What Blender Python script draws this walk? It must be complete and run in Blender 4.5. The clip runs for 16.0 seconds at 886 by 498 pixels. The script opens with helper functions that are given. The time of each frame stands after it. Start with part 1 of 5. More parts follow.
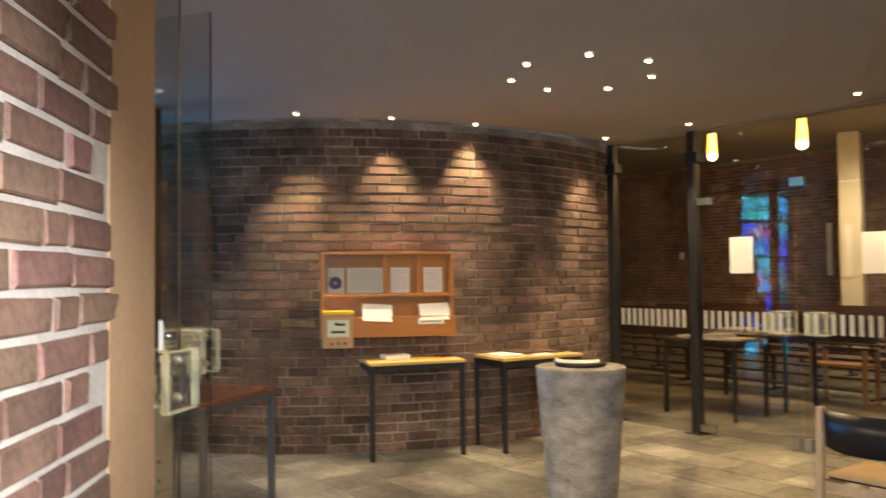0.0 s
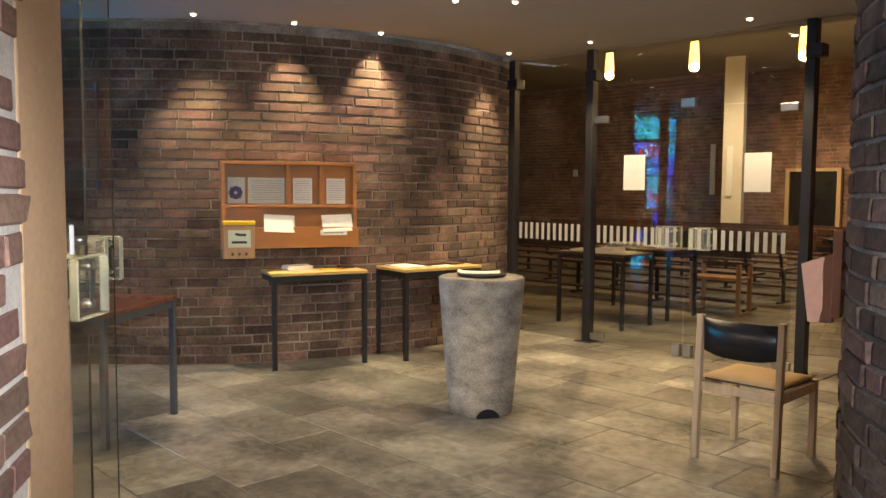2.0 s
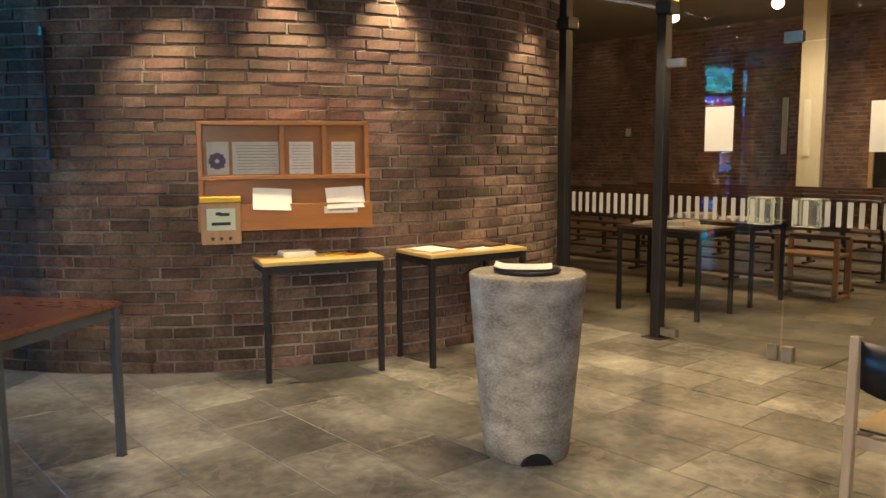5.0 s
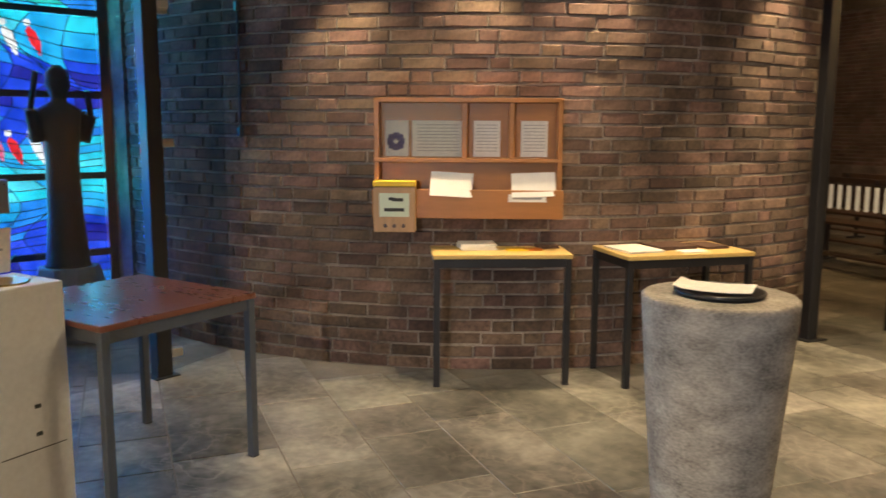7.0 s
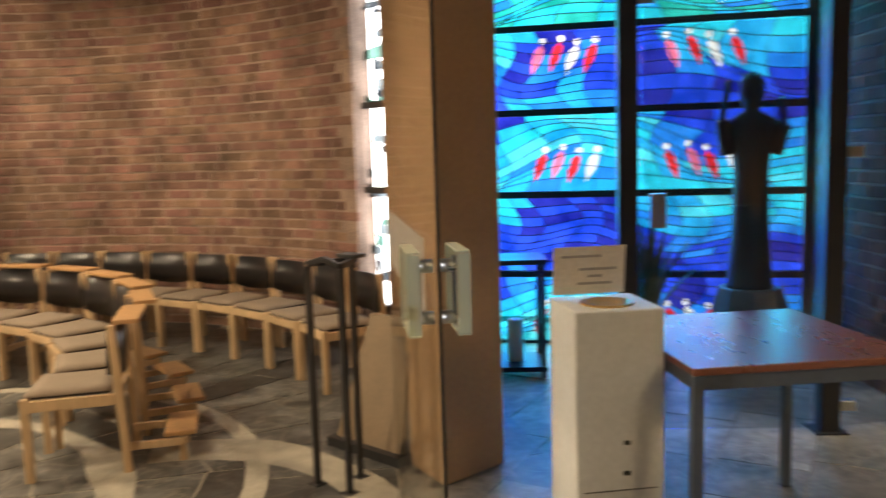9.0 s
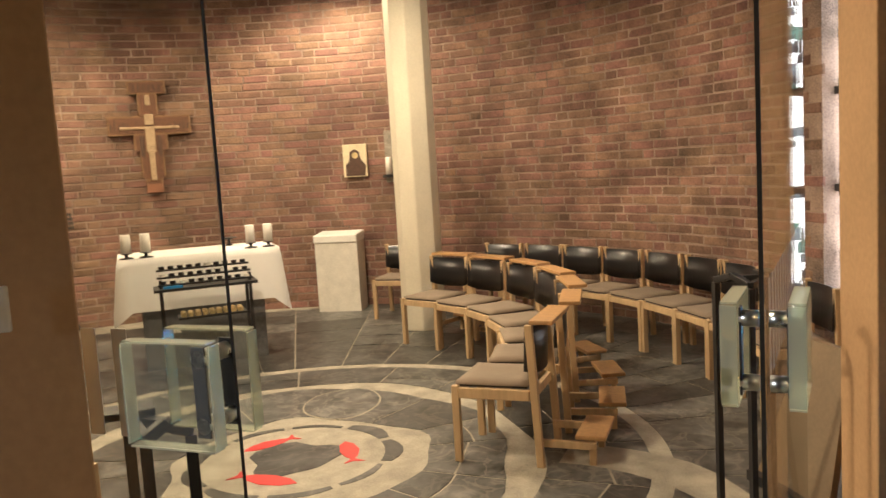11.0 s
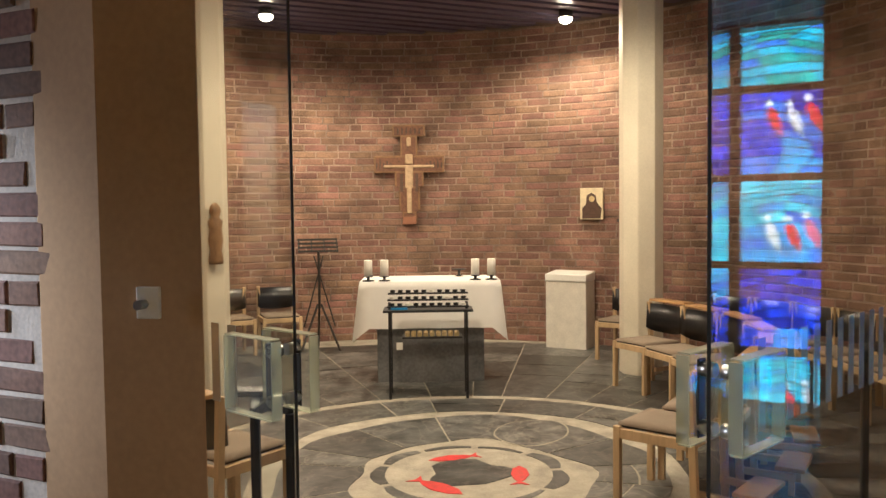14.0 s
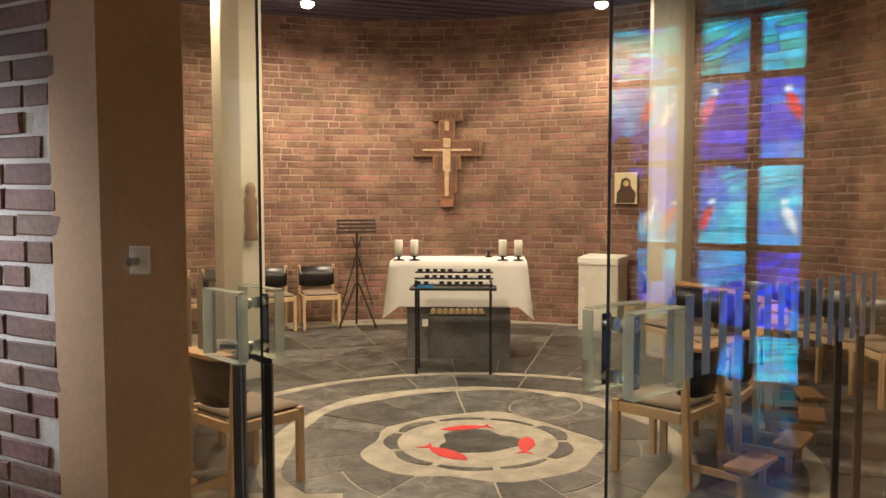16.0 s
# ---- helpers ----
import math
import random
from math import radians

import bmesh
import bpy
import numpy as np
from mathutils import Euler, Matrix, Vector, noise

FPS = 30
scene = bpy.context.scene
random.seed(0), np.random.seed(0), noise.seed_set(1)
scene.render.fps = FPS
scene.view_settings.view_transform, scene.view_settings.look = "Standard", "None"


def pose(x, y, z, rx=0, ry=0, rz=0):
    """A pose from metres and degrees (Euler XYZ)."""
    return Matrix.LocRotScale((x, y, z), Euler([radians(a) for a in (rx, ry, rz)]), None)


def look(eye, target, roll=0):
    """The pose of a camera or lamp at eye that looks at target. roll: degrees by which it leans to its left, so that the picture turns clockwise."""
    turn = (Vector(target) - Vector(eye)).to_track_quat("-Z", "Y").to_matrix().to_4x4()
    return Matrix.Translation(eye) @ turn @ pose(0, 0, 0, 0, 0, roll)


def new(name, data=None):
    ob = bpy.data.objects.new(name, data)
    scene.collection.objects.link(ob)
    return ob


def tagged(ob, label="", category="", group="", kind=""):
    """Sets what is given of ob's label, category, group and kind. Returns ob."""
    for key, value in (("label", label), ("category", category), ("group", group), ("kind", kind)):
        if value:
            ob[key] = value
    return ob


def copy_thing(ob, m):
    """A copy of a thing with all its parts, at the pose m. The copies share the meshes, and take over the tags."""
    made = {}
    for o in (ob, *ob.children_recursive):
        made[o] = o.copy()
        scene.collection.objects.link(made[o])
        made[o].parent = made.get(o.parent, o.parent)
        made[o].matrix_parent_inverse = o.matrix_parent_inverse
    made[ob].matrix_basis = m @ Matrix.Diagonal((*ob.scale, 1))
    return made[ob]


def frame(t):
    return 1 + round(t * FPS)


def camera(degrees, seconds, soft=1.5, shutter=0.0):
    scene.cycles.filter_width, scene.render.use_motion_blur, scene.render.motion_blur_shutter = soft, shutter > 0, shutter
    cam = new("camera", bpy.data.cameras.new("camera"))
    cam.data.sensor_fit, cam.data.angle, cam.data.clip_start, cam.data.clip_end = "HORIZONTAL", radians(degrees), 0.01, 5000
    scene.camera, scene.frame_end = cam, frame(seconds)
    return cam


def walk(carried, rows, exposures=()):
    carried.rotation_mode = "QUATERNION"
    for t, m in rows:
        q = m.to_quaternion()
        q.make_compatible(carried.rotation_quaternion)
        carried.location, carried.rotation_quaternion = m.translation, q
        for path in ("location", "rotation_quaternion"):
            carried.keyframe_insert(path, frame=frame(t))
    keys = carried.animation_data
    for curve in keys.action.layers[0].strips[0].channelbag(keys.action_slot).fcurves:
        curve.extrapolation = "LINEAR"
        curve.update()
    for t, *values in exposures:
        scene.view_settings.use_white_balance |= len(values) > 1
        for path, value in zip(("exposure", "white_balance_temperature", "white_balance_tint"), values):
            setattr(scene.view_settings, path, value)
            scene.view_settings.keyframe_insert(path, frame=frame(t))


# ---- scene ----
cam = camera(57.5, 16.0, shutter=0.5)
PATH = [
    (0, (0.845, -0.342, 1.38), (-0.345, 1.264, 1.448), -0.6),
    (0.5, (0.808, -0.37, 1.37), (-0.211, 1.351, 1.381), 0.7),
    (1, (0.811, -0.4, 1.368), (-0.169, 1.343, 1.307), 0.7),
    (1.5, (0.826, -0.411, 1.371), (-0.156, 1.327, 1.259), 0.5),
    (2, (0.823, -0.415, 1.367), (-0.149, 1.327, 1.222), 0.4),
    (2.5, (0.79, -0.377, 1.371), (-0.178, 1.364, 1.196), 0.5),
    (3, (0.734, -0.209, 1.365), (-0.329, 1.474, 1.178), -0.2),
    (3.5, (0.643, 0.034, 1.363), (-0.504, 1.661, 1.171), -0.7),
    (3.7, (0.589, 0.125, 1.361), (-0.542, 1.761, 1.149), -1.0),
    (6, (0.11, 1.201, 1.411), (-0.935, 2.889, 1.171), 0.0),
    (6.5, (0.145, 1.382, 1.422), (-1.234, 2.809, 1.167), -0.2),
    (7, (0.165, 1.535, 1.406), (-1.374, 2.777, 1.113), 0.3),
    (7.5, (0.067, 1.65, 1.389), (-1.634, 2.664, 1.112), 0.1),
    (8, (-0.062, 1.778, 1.397), (-1.935, 2.436, 1.153), -1.7),
    (8.5, (-0.176, 1.922, 1.362), (-2.159, 2.051, 1.139), -2.6),
    (9, (-0.292, 2.091, 1.372), (-2.235, 1.681, 1.137), -1.7),
    (9.5, (-0.457, 2.137, 1.369), (-2.273, 1.343, 1.103), -1.0),
    (10, (-0.57, 2.172, 1.402), (-2.193, 1.033, 1.137), -2.3),
    (12.5, (-0.727, 2.67, 1.437), (-1.86, 1.029, 1.286), -0.7),
    (13, (-0.818, 2.776, 1.422), (-1.783, 1.029, 1.287), 0.4),
    (13.5, (-0.85, 2.856, 1.437), (-1.696, 1.048, 1.314), -0.3),
    (14, (-0.865, 2.885, 1.442), (-1.663, 1.053, 1.348), -0.7),
    (14.5, (-0.843, 2.996, 1.432), (-1.649, 1.169, 1.314), -0.3),
    (15, (-0.882, 3.086, 1.432), (-1.667, 1.252, 1.286), -1.0),
    (15.5, (-0.979, 3.138, 1.404), (-1.7, 1.277, 1.263), -0.2),
    (16, (-1.034, 3.164, 1.4), (-1.694, 1.281, 1.274), -0.1),
]
# the clip's camera brightens a little in the dim lobby and darkens towards the bright window and the chapel
EXPOSURE = [(0, 0.25, 6600, 10), (1, 0.25, 6350, 10), (3.7, 0.1, 6250, 10), (6, 0.05, 6250, 10), (8, 0.0, 6250, 10), (9, -0.1, 6350, 10), (10.2, -0.1, 6350, 10), (12.5, 0.15, 5850, 10), (13.2, -0.05, 5900, 10), (14, -0.25, 5850, 10), (16, -0.25, 6000, 10)]
walk(cam, [(t, look(eye, target, roll)) for t, eye, target, roll in PATH], EXPOSURE)

# ---- daylight, exposure ----
world = bpy.data.worlds.new("world")
scene.world = world
world.use_nodes = True
wn = world.node_tree.nodes
sky = wn.new("ShaderNodeTexSky")
sky.sky_type, sky.sun_disc, sky.sun_elevation, sky.sun_rotation = "NISHITA", False, radians(40), radians(120)
world.node_tree.links.new(sky.outputs[0], wn["Background"].inputs[0])
wn["Background"].inputs[1].default_value = 0.1


def lamp(name, kind, place, target, watts, colour=(1, 1, 1), **more):
    data = bpy.data.lights.new(name, kind)
    data.energy, data.color = watts, colour
    for key, value in more.items():
        if key == "size":
            data.size = value
        elif key == "size_y":
            data.shape, data.size_y = "RECTANGLE", value
        elif key == "spread":
            data.spread = radians(value)
        elif key == "cone":
            data.spot_size = radians(value)
        elif key == "blend":
            data.spot_blend = value
        elif key == "radius":
            data.shadow_soft_size = value
    ob = new(name, data)
    ob.matrix_world = look(place, target)
    return ob


WARM = (1.0, 0.74, 0.43)
# daylight in the entrance door behind the start of the walk, and outside the two windows
lamp("doorway_daylight", "SPOT", (2.2, -0.75, 1.7), (-0.05, -0.3, 1.3), 950, (0.95, 0.97, 1.0), cone=37, blend=0.9, radius=0.004)
lamp("entrance_daylight", "SPOT", (1.55, -1.2, 1.75), (-1.5, 4.2, 0.5), 400, (0.86, 0.90, 1.0), cone=70, blend=1.0, radius=0.006)
lamp("window_daylight", "AREA", (-6.45, 2.1, 1.5), (-4.0, 2.1, 1.1), 260, (1, 1, 1), size=2.5, size_y=3.0)

# ---- meshes ----


class Mesh:
    """Collects vertices and faces of one mesh."""

    def __init__(self):
        self.v, self.f = [], []

    def add(self, verts, faces):
        n = len(self.v)
        self.v += [tuple(p) for p in verts]
        self.f += [tuple(i + n for i in f) for f in faces]
        return self

    def box(self, x, y, z, sx, sy, sz, m=None):
        """A box centred on x, y with its foot at z."""
        c = [(x + a * sx / 2, y + b * sy / 2, z + c * sz) for c in (0, 1) for a, b in ((-1, -1), (1, -1), (1, 1), (-1, 1))]
        if m is not None:
            c = [m @ Vector(p) for p in c]
        return self.add(c, [(3, 2, 1, 0), (4, 5, 6, 7), (0, 1, 5, 4), (1, 2, 6, 5), (2, 3, 7, 6), (3, 0, 4, 7)])

    def bar(self, a, b, w, h=None, up=(0, 0, 1)):
        """A square bar from a to b."""
        a, b = Vector(a), Vector(b)
        h = h or w
        d = (b - a).normalized()
        s = d.cross(Vector(up))
        s = s.normalized() if s.length > 1e-4 else Vector((1, 0, 0))
        u = s.cross(d)
        c = [p + s * i * w / 2 + u * j * h / 2 for p in (a, b) for i, j in ((-1, -1), (1, -1), (1, 1), (-1, 1))]
        return self.add(c, [(3, 2, 1, 0), (4, 5, 6, 7), (0, 1, 5, 4), (1, 2, 6, 5), (2, 3, 7, 6), (3, 0, 4, 7)])

    def lathe(self, profile, n=24, at=(0, 0, 0), m=None):
        """Turns (radius, z) rings round the upright axis and closes both ends."""
        v = [(at[0] + r * math.cos(2 * math.pi * k / n), at[1] + r * math.sin(2 * math.pi * k / n), at[2] + z) for r, z in profile for k in range(n)]
        if m is not None:
            v = [m @ Vector(p) for p in v]
        f = [(i * n + k, i * n + (k + 1) % n, (i + 1) * n + (k + 1) % n, (i + 1) * n + k) for i in range(len(profile) - 1) for k in range(n)]
        f += [tuple(range(n))[::-1], tuple(range((len(profile) - 1) * n, len(profile) * n))]
        return self.add(v, f)

    def rod(self, a, b, r, n=10):
        a, b = Vector(a), Vector(b)
        m = Matrix.Translation(a) @ (b - a).to_track_quat("Z", "Y").to_matrix().to_4x4()
        return self.lathe([(r, 0), (r, (b - a).length)], n, m=m)

    def prism(self, outline, z0, z1):
        n = len(outline)
        v = [(x, y, z0) for x, y in outline] + [(x, y, z1) for x, y in outline]
        f = [tuple(range(n))[::-1], tuple(range(n, 2 * n))] + [(k, (k + 1) % n, n + (k + 1) % n, n + k) for k in range(n)]
        return self.add(v, f)

    def data(self, name, material=None, smooth=False):
        me = bpy.data.meshes.new(name)
        me.from_pydata(self.v, [], self.f)
        if material:
            me.materials.append(material)
        me.validate()
        bm = bmesh.new()
        bm.from_mesh(me)
        bmesh.ops.remove_doubles(bm, verts=bm.verts, dist=1e-5)
        bmesh.ops.recalc_face_normals(bm, faces=bm.faces)
        bm.to_mesh(me)
        bm.free()
        if smooth:
            me.polygons.foreach_set("use_smooth", [len(p.vertices) == 4 for p in me.polygons])
        return me


def part(name, mesh, material, parent=None, label="", bevel=0.0, smooth=False, m=None):
    """Links a mesh as one object, under a thing or a part."""
    ob = new(name, mesh.data(name, material, smooth) if isinstance(mesh, Mesh) else mesh)
    if parent is not None:
        ob.parent = parent
    if m is not None:
        ob.matrix_basis = m
    if label:
        ob["label"] = label
    if bevel:
        b = ob.modifiers.new("bevel", "BEVEL")
        b.width, b.segments, b.limit_method, b.angle_limit = bevel, 2, "ANGLE", radians(40)
    return ob


def thing(name, label, category, m=None, group="", kind=""):
    ob = new(name)
    ob.empty_display_size = 0.1
    if m is not None:
        ob.matrix_basis = m
    return tagged(ob, label, category, group, kind)


def structure(name, mesh, material, label, category, bevel=0.0, smooth=False):
    return tagged(part(name, mesh, material, bevel=bevel, smooth=smooth), label, category, kind="structure")


# ---- materials ----


def material(name, colour, rough=0.6, metal=0.0, vary=0.25, scale=6.0, fine=60.0, bump=0.15, random_by=None, spread=0.0, spec=0.5, detail_mix=0.4, warp=None, veins=None, stain=0.0):
    """A surface with blotches at one scale, grain at another and fine relief; spread varies it from piece to piece."""
    mat = bpy.data.materials.new(name)
    mat.use_nodes = True
    t = mat.node_tree
    n, link = t.nodes, t.links.new
    bsdf = n["Principled BSDF"]
    bsdf.inputs["Metallic"].default_value = metal
    bsdf.inputs["Specular IOR Level"].default_value = spec
    co = n.new("ShaderNodeTexCoord")
    mp = n.new("ShaderNodeMapping")
    link(co.outputs["Object"], mp.inputs["Vector"])
    if warp:
        mp.inputs["Scale"].default_value = warp
    big, small = n.new("ShaderNodeTexNoise"), n.new("ShaderNodeTexNoise")
    for node, s, d in ((big, scale, 4), (small, fine, 3)):
        link(mp.outputs[0], node.inputs["Vector"])
        node.inputs["Scale"].default_value, node.inputs["Detail"].default_value = s, d
    mix = n.new("ShaderNodeMix")
    mix.data_type = "FLOAT"
    mix.inputs[0].default_value = detail_mix
    link(big.outputs[0], mix.inputs[2])
    link(small.outputs[0], mix.inputs[3])
    ramp = n.new("ShaderNodeValToRGB")
    c = np.array(colour)
    lo, hi = c * (1 - vary), np.minimum(c * (1 + vary), 1)
    ramp.color_ramp.elements[0].position, ramp.color_ramp.elements[1].position = 0.32, 0.68
    ramp.color_ramp.elements[0].color, ramp.color_ramp.elements[1].color = (*lo, 1), (*hi, 1)
    link(mix.outputs[0], ramp.inputs[0])
    out = ramp.outputs[0]
    if veins:
        vn, sb, ab, vr, vm = n.new("ShaderNodeTexNoise"), n.new("ShaderNodeMath"), n.new("ShaderNodeMath"), n.new("ShaderNodeMapRange"), n.new("ShaderNodeMix")
        link(co.outputs["Object"], vn.inputs["Vector"])
        vn.inputs["Scale"].default_value, vn.inputs["Detail"].default_value, vn.inputs["Distortion"].default_value = 4.5, 7, 1.2
        sb.operation, sb.inputs[1].default_value, ab.operation = "SUBTRACT", 0.5, "ABSOLUTE"
        link(vn.outputs[0], sb.inputs[0])
        link(sb.outputs[0], ab.inputs[0])
        vr.inputs["From Max"].default_value, vr.inputs["To Min"].default_value, vr.inputs["To Max"].default_value = 0.03, 0.42, 0.0
        link(ab.outputs[0], vr.inputs["Value"])
        vm.data_type = "RGBA"
        link(vr.outputs[0], vm.inputs[0])
        link(out, vm.inputs[6])
        vm.inputs[7].default_value = (*veins, 1)
        out = vm.outputs[2]
    if random_by:
        info = n.new("ShaderNodeObjectInfo" if random_by == "object" else "ShaderNodeNewGeometry")
        rnd = info.outputs["Random" if random_by == "object" else "Random Per Island"]
        hsv = n.new("ShaderNodeHueSaturation")
        mr = n.new("ShaderNodeMapRange")
        mr.inputs["To Min"].default_value, mr.inputs["To Max"].default_value = 1 - spread, 1 + spread
        link(rnd, mr.inputs["Value"])
        link(mr.outputs[0], hsv.inputs["Value"])
        mh = n.new("ShaderNodeMapRange")
        mh.inputs["To Min"].default_value, mh.inputs["To Max"].default_value = 0.482, 0.518
        w = n.new("ShaderNodeTexWhiteNoise")
        w.noise_dimensions = "1D"
        link(rnd, w.inputs["W"])
        link(w.outputs["Value"], mh.inputs["Value"])
        link(mh.outputs[0], hsv.inputs["Hue"])
        link(out, hsv.inputs["Color"])
        out = hsv.outputs[0]
    if stain:
        geo, sn, sr, sm = n.new("ShaderNodeNewGeometry"), n.new("ShaderNodeTexNoise"), n.new("ShaderNodeMapRange"), n.new("ShaderNodeHueSaturation")
        link(geo.outputs["Position"], sn.inputs["Vector"])
        sn.inputs["Scale"].default_value, sn.inputs["Detail"].default_value, sn.inputs["Roughness"].default_value = 2.3, 6, 0.62
        sr.inputs["From Min"].default_value, sr.inputs["From Max"].default_value = 0.32, 0.68
        sr.inputs["To Min"].default_value, sr.inputs["To Max"].default_value = 1 - stain, 1 + stain
        link(sn.outputs[0], sr.inputs["Value"])
        link(sr.outputs[0], sm.inputs["Value"])
        link(out, sm.inputs["Color"])
        out = sm.outputs[0]
    link(out, bsdf.inputs["Base Color"])
    rr = n.new("ShaderNodeMapRange")
    rr.inputs["To Min"].default_value, rr.inputs["To Max"].default_value = max(rough - 0.1, 0.02), min(rough + 0.1, 1)
    link(mix.outputs[0], rr.inputs["Value"])
    link(rr.outputs[0], bsdf.inputs["Roughness"])
    if bump:
        b = n.new("ShaderNodeBump")
        b.inputs["Strength"].default_value, b.inputs["Distance"].default_value = bump, 0.01
        link(mix.outputs[0], b.inputs["Height"])
        link(b.outputs[0], bsdf.inputs["Normal"])
    return mat


def clear_glass(name, tint=(0.93, 0.97, 0.96), gloss=1.0):
    """Thin clear pane: lets light straight through and mirrors by Fresnel."""
    mat = bpy.data.materials.new(name)
    mat.use_nodes = True
    n, link = mat.node_tree.nodes, mat.node_tree.links.new
    n.remove(n["Principled BSDF"])
    tr, gl, mix = n.new("ShaderNodeBsdfTransparent"), n.new("ShaderNodeBsdfGlossy"), n.new("ShaderNodeMixShader")
    lw, pw, ad = n.new("ShaderNodeLayerWeight"), n.new("ShaderNodeMath"), n.new("ShaderNodeMath")
    lw.inputs[0].default_value = 0.5
    pw.operation, ad.operation = "POWER", "MULTIPLY_ADD"
    pw.inputs[1].default_value, ad.inputs[1].default_value, ad.inputs[2].default_value = 5.0, 0.32, 0.045 * gloss
    link(lw.outputs["Facing"], pw.inputs[0])
    link(pw.outputs[0], ad.inputs[0])
    tr.inputs[0].default_value = (*tint, 1)
    gl.inputs["Roughness"].default_value = 0.0
    link(ad.outputs[0], mix.inputs[0])
    link(tr.outputs[0], mix.inputs[1])
    link(gl.outputs[0], mix.inputs[2])
    link(mix.outputs[0], n["Material Output"].inputs[0])
    return mat


def milky(name, tint, share):
    """Thick acrylic: mostly clear, with a mirror gloss; the pale scatter paints its refracted light."""
    mat = clear_glass(name, tint, 2.0)
    n, link = mat.node_tree.nodes, mat.node_tree.links.new
    clear = n["Material Output"].inputs[0].links[0].from_socket
    df, mix = n.new("ShaderNodeBsdfDiffuse"), n.new("ShaderNodeMixShader")
    df.inputs[0].default_value = (0.80, 0.81, 0.70, 1)
    mix.inputs[0].default_value = share
    link(clear, mix.inputs[1])
    link(df.outputs[0], mix.inputs[2])
    link(mix.outputs[0], n["Material Output"].inputs[0])
    return mat


def glowing(name, colour, strength):
    mat = bpy.data.materials.new(name)
    mat.use_nodes = True
    b = mat.node_tree.nodes["Principled BSDF"]
    b.inputs["Base Color"].default_value = (0.8, 0.8, 0.8, 1)
    b.inputs["Emission Color"].default_value, b.inputs["Emission Strength"].default_value = (*colour, 1), strength
    return mat


def stained(name, colour):
    """Mouth-blown coloured glass: streaky, seen through with a little scatter."""
    mat = bpy.data.materials.new(name)
    mat.use_nodes = True
    n, link = mat.node_tree.nodes, mat.node_tree.links.new
    n.remove(n["Principled BSDF"])
    co, tx, rp = n.new("ShaderNodeTexCoord"), n.new("ShaderNodeTexNoise"), n.new("ShaderNodeValToRGB")
    tx.inputs["Scale"].default_value, tx.inputs["Detail"].default_value = 5, 4
    link(co.outputs["Object"], tx.inputs["Vector"])
    c = np.array(colour)
    rp.color_ramp.elements[0].position, rp.color_ramp.elements[1].position = 0.3, 0.7
    rp.color_ramp.elements[0].color, rp.color_ramp.elements[1].color = (*(c * 0.62), 1), (*np.minimum(c * 1.3 + 0.03, 1), 1)
    link(tx.outputs[0], rp.inputs[0])
    tr, gl, mix = n.new("ShaderNodeBsdfTransparent"), n.new("ShaderNodeBsdfGlossy"), n.new("ShaderNodeMixShader")
    gl.inputs["Roughness"].default_value = 0.15
    mix.inputs[0].default_value = 0.03
    link(rp.outputs[0], tr.inputs[0])
    link(tr.outputs[0], mix.inputs[1])
    link(gl.outputs[0], mix.inputs[2])
    link(mix.outputs[0], n["Material Output"].inputs[0])
    return mat


BRICK = material("dark_red_brick", (0.135, 0.085, 0.060), 0.9, vary=0.65, scale=5, fine=40, bump=0.55, random_by="object", spread=0.42, stain=0.5)
BRICK_REST = material("dark_red_brick_rest", (0.135, 0.085, 0.060), 0.9, vary=0.65, scale=5, fine=40, bump=0.55, random_by="island", spread=0.42, stain=0.5)
RED = material("red_brick", (0.205, 0.115, 0.083), 0.88, vary=0.5, scale=4, fine=60, bump=0.3, random_by="object", spread=0.24, stain=0.3)
RED_REST = material("red_brick_rest", (0.205, 0.115, 0.083), 0.88, vary=0.5, scale=4, fine=60, bump=0.3, random_by="island", spread=0.24, stain=0.3)
MORTAR_DARK = material("grey_brown_mortar", (0.25, 0.21, 0.17), 0.95, vary=0.6, scale=3, fine=60, bump=0.4, stain=0.45)
MORTAR = material("pinkish_mortar", (0.27, 0.195, 0.155), 0.95, vary=0.6, scale=3, fine=90, bump=0.4, stain=0.3)
LIME = material("pale_lime_mortar", (0.62, 0.56, 0.50), 0.95, vary=0.25, scale=5, fine=90, bump=0.4)
PLASTER = material("painted_ceiling_plaster", (0.43, 0.385, 0.32), 0.9, vary=0.06, scale=2, fine=120, bump=0.05)
BUFF = material("buff_painted_concrete", (0.48, 0.31, 0.175), 0.85, spec=0.1, vary=0.13, scale=2.2, fine=50, bump=0.06)
CREAM = material("cream_painted_concrete", (0.66, 0.61, 0.49), 0.6, vary=0.1, scale=3, fine=60, bump=0.05)
CONCRETE = material("rough_grey_concrete", (0.30, 0.27, 0.225), 0.9, vary=0.6, scale=7, fine=70, bump=0.6, detail_mix=0.4, warp=(1, 1, 1.8))
STONE_BLOCK = material("pale_limestone", (0.70, 0.67, 0.60), 0.8, vary=0.12, scale=9, fine=70, bump=0.2)
ALTAR_STONE = material("grey_slate_block", (0.17, 0.175, 0.18), 0.6, vary=0.35, scale=5, fine=40, bump=0.15)
FLAG = material("grey_green_flagstone", (0.165, 0.155, 0.13), 0.45, vary=0.8, scale=2.0, fine=16, bump=0.3, random_by="object", spread=0.32, detail_mix=0.3, veins=(0.30, 0.27, 0.215), stain=0.4)
FLAG_REST = material("flagstone_rest", (0.165, 0.155, 0.13), 0.45, vary=0.8, scale=2.0, fine=16, bump=0.3, random_by="island", spread=0.32, detail_mix=0.3, veins=(0.30, 0.27, 0.215), stain=0.4)
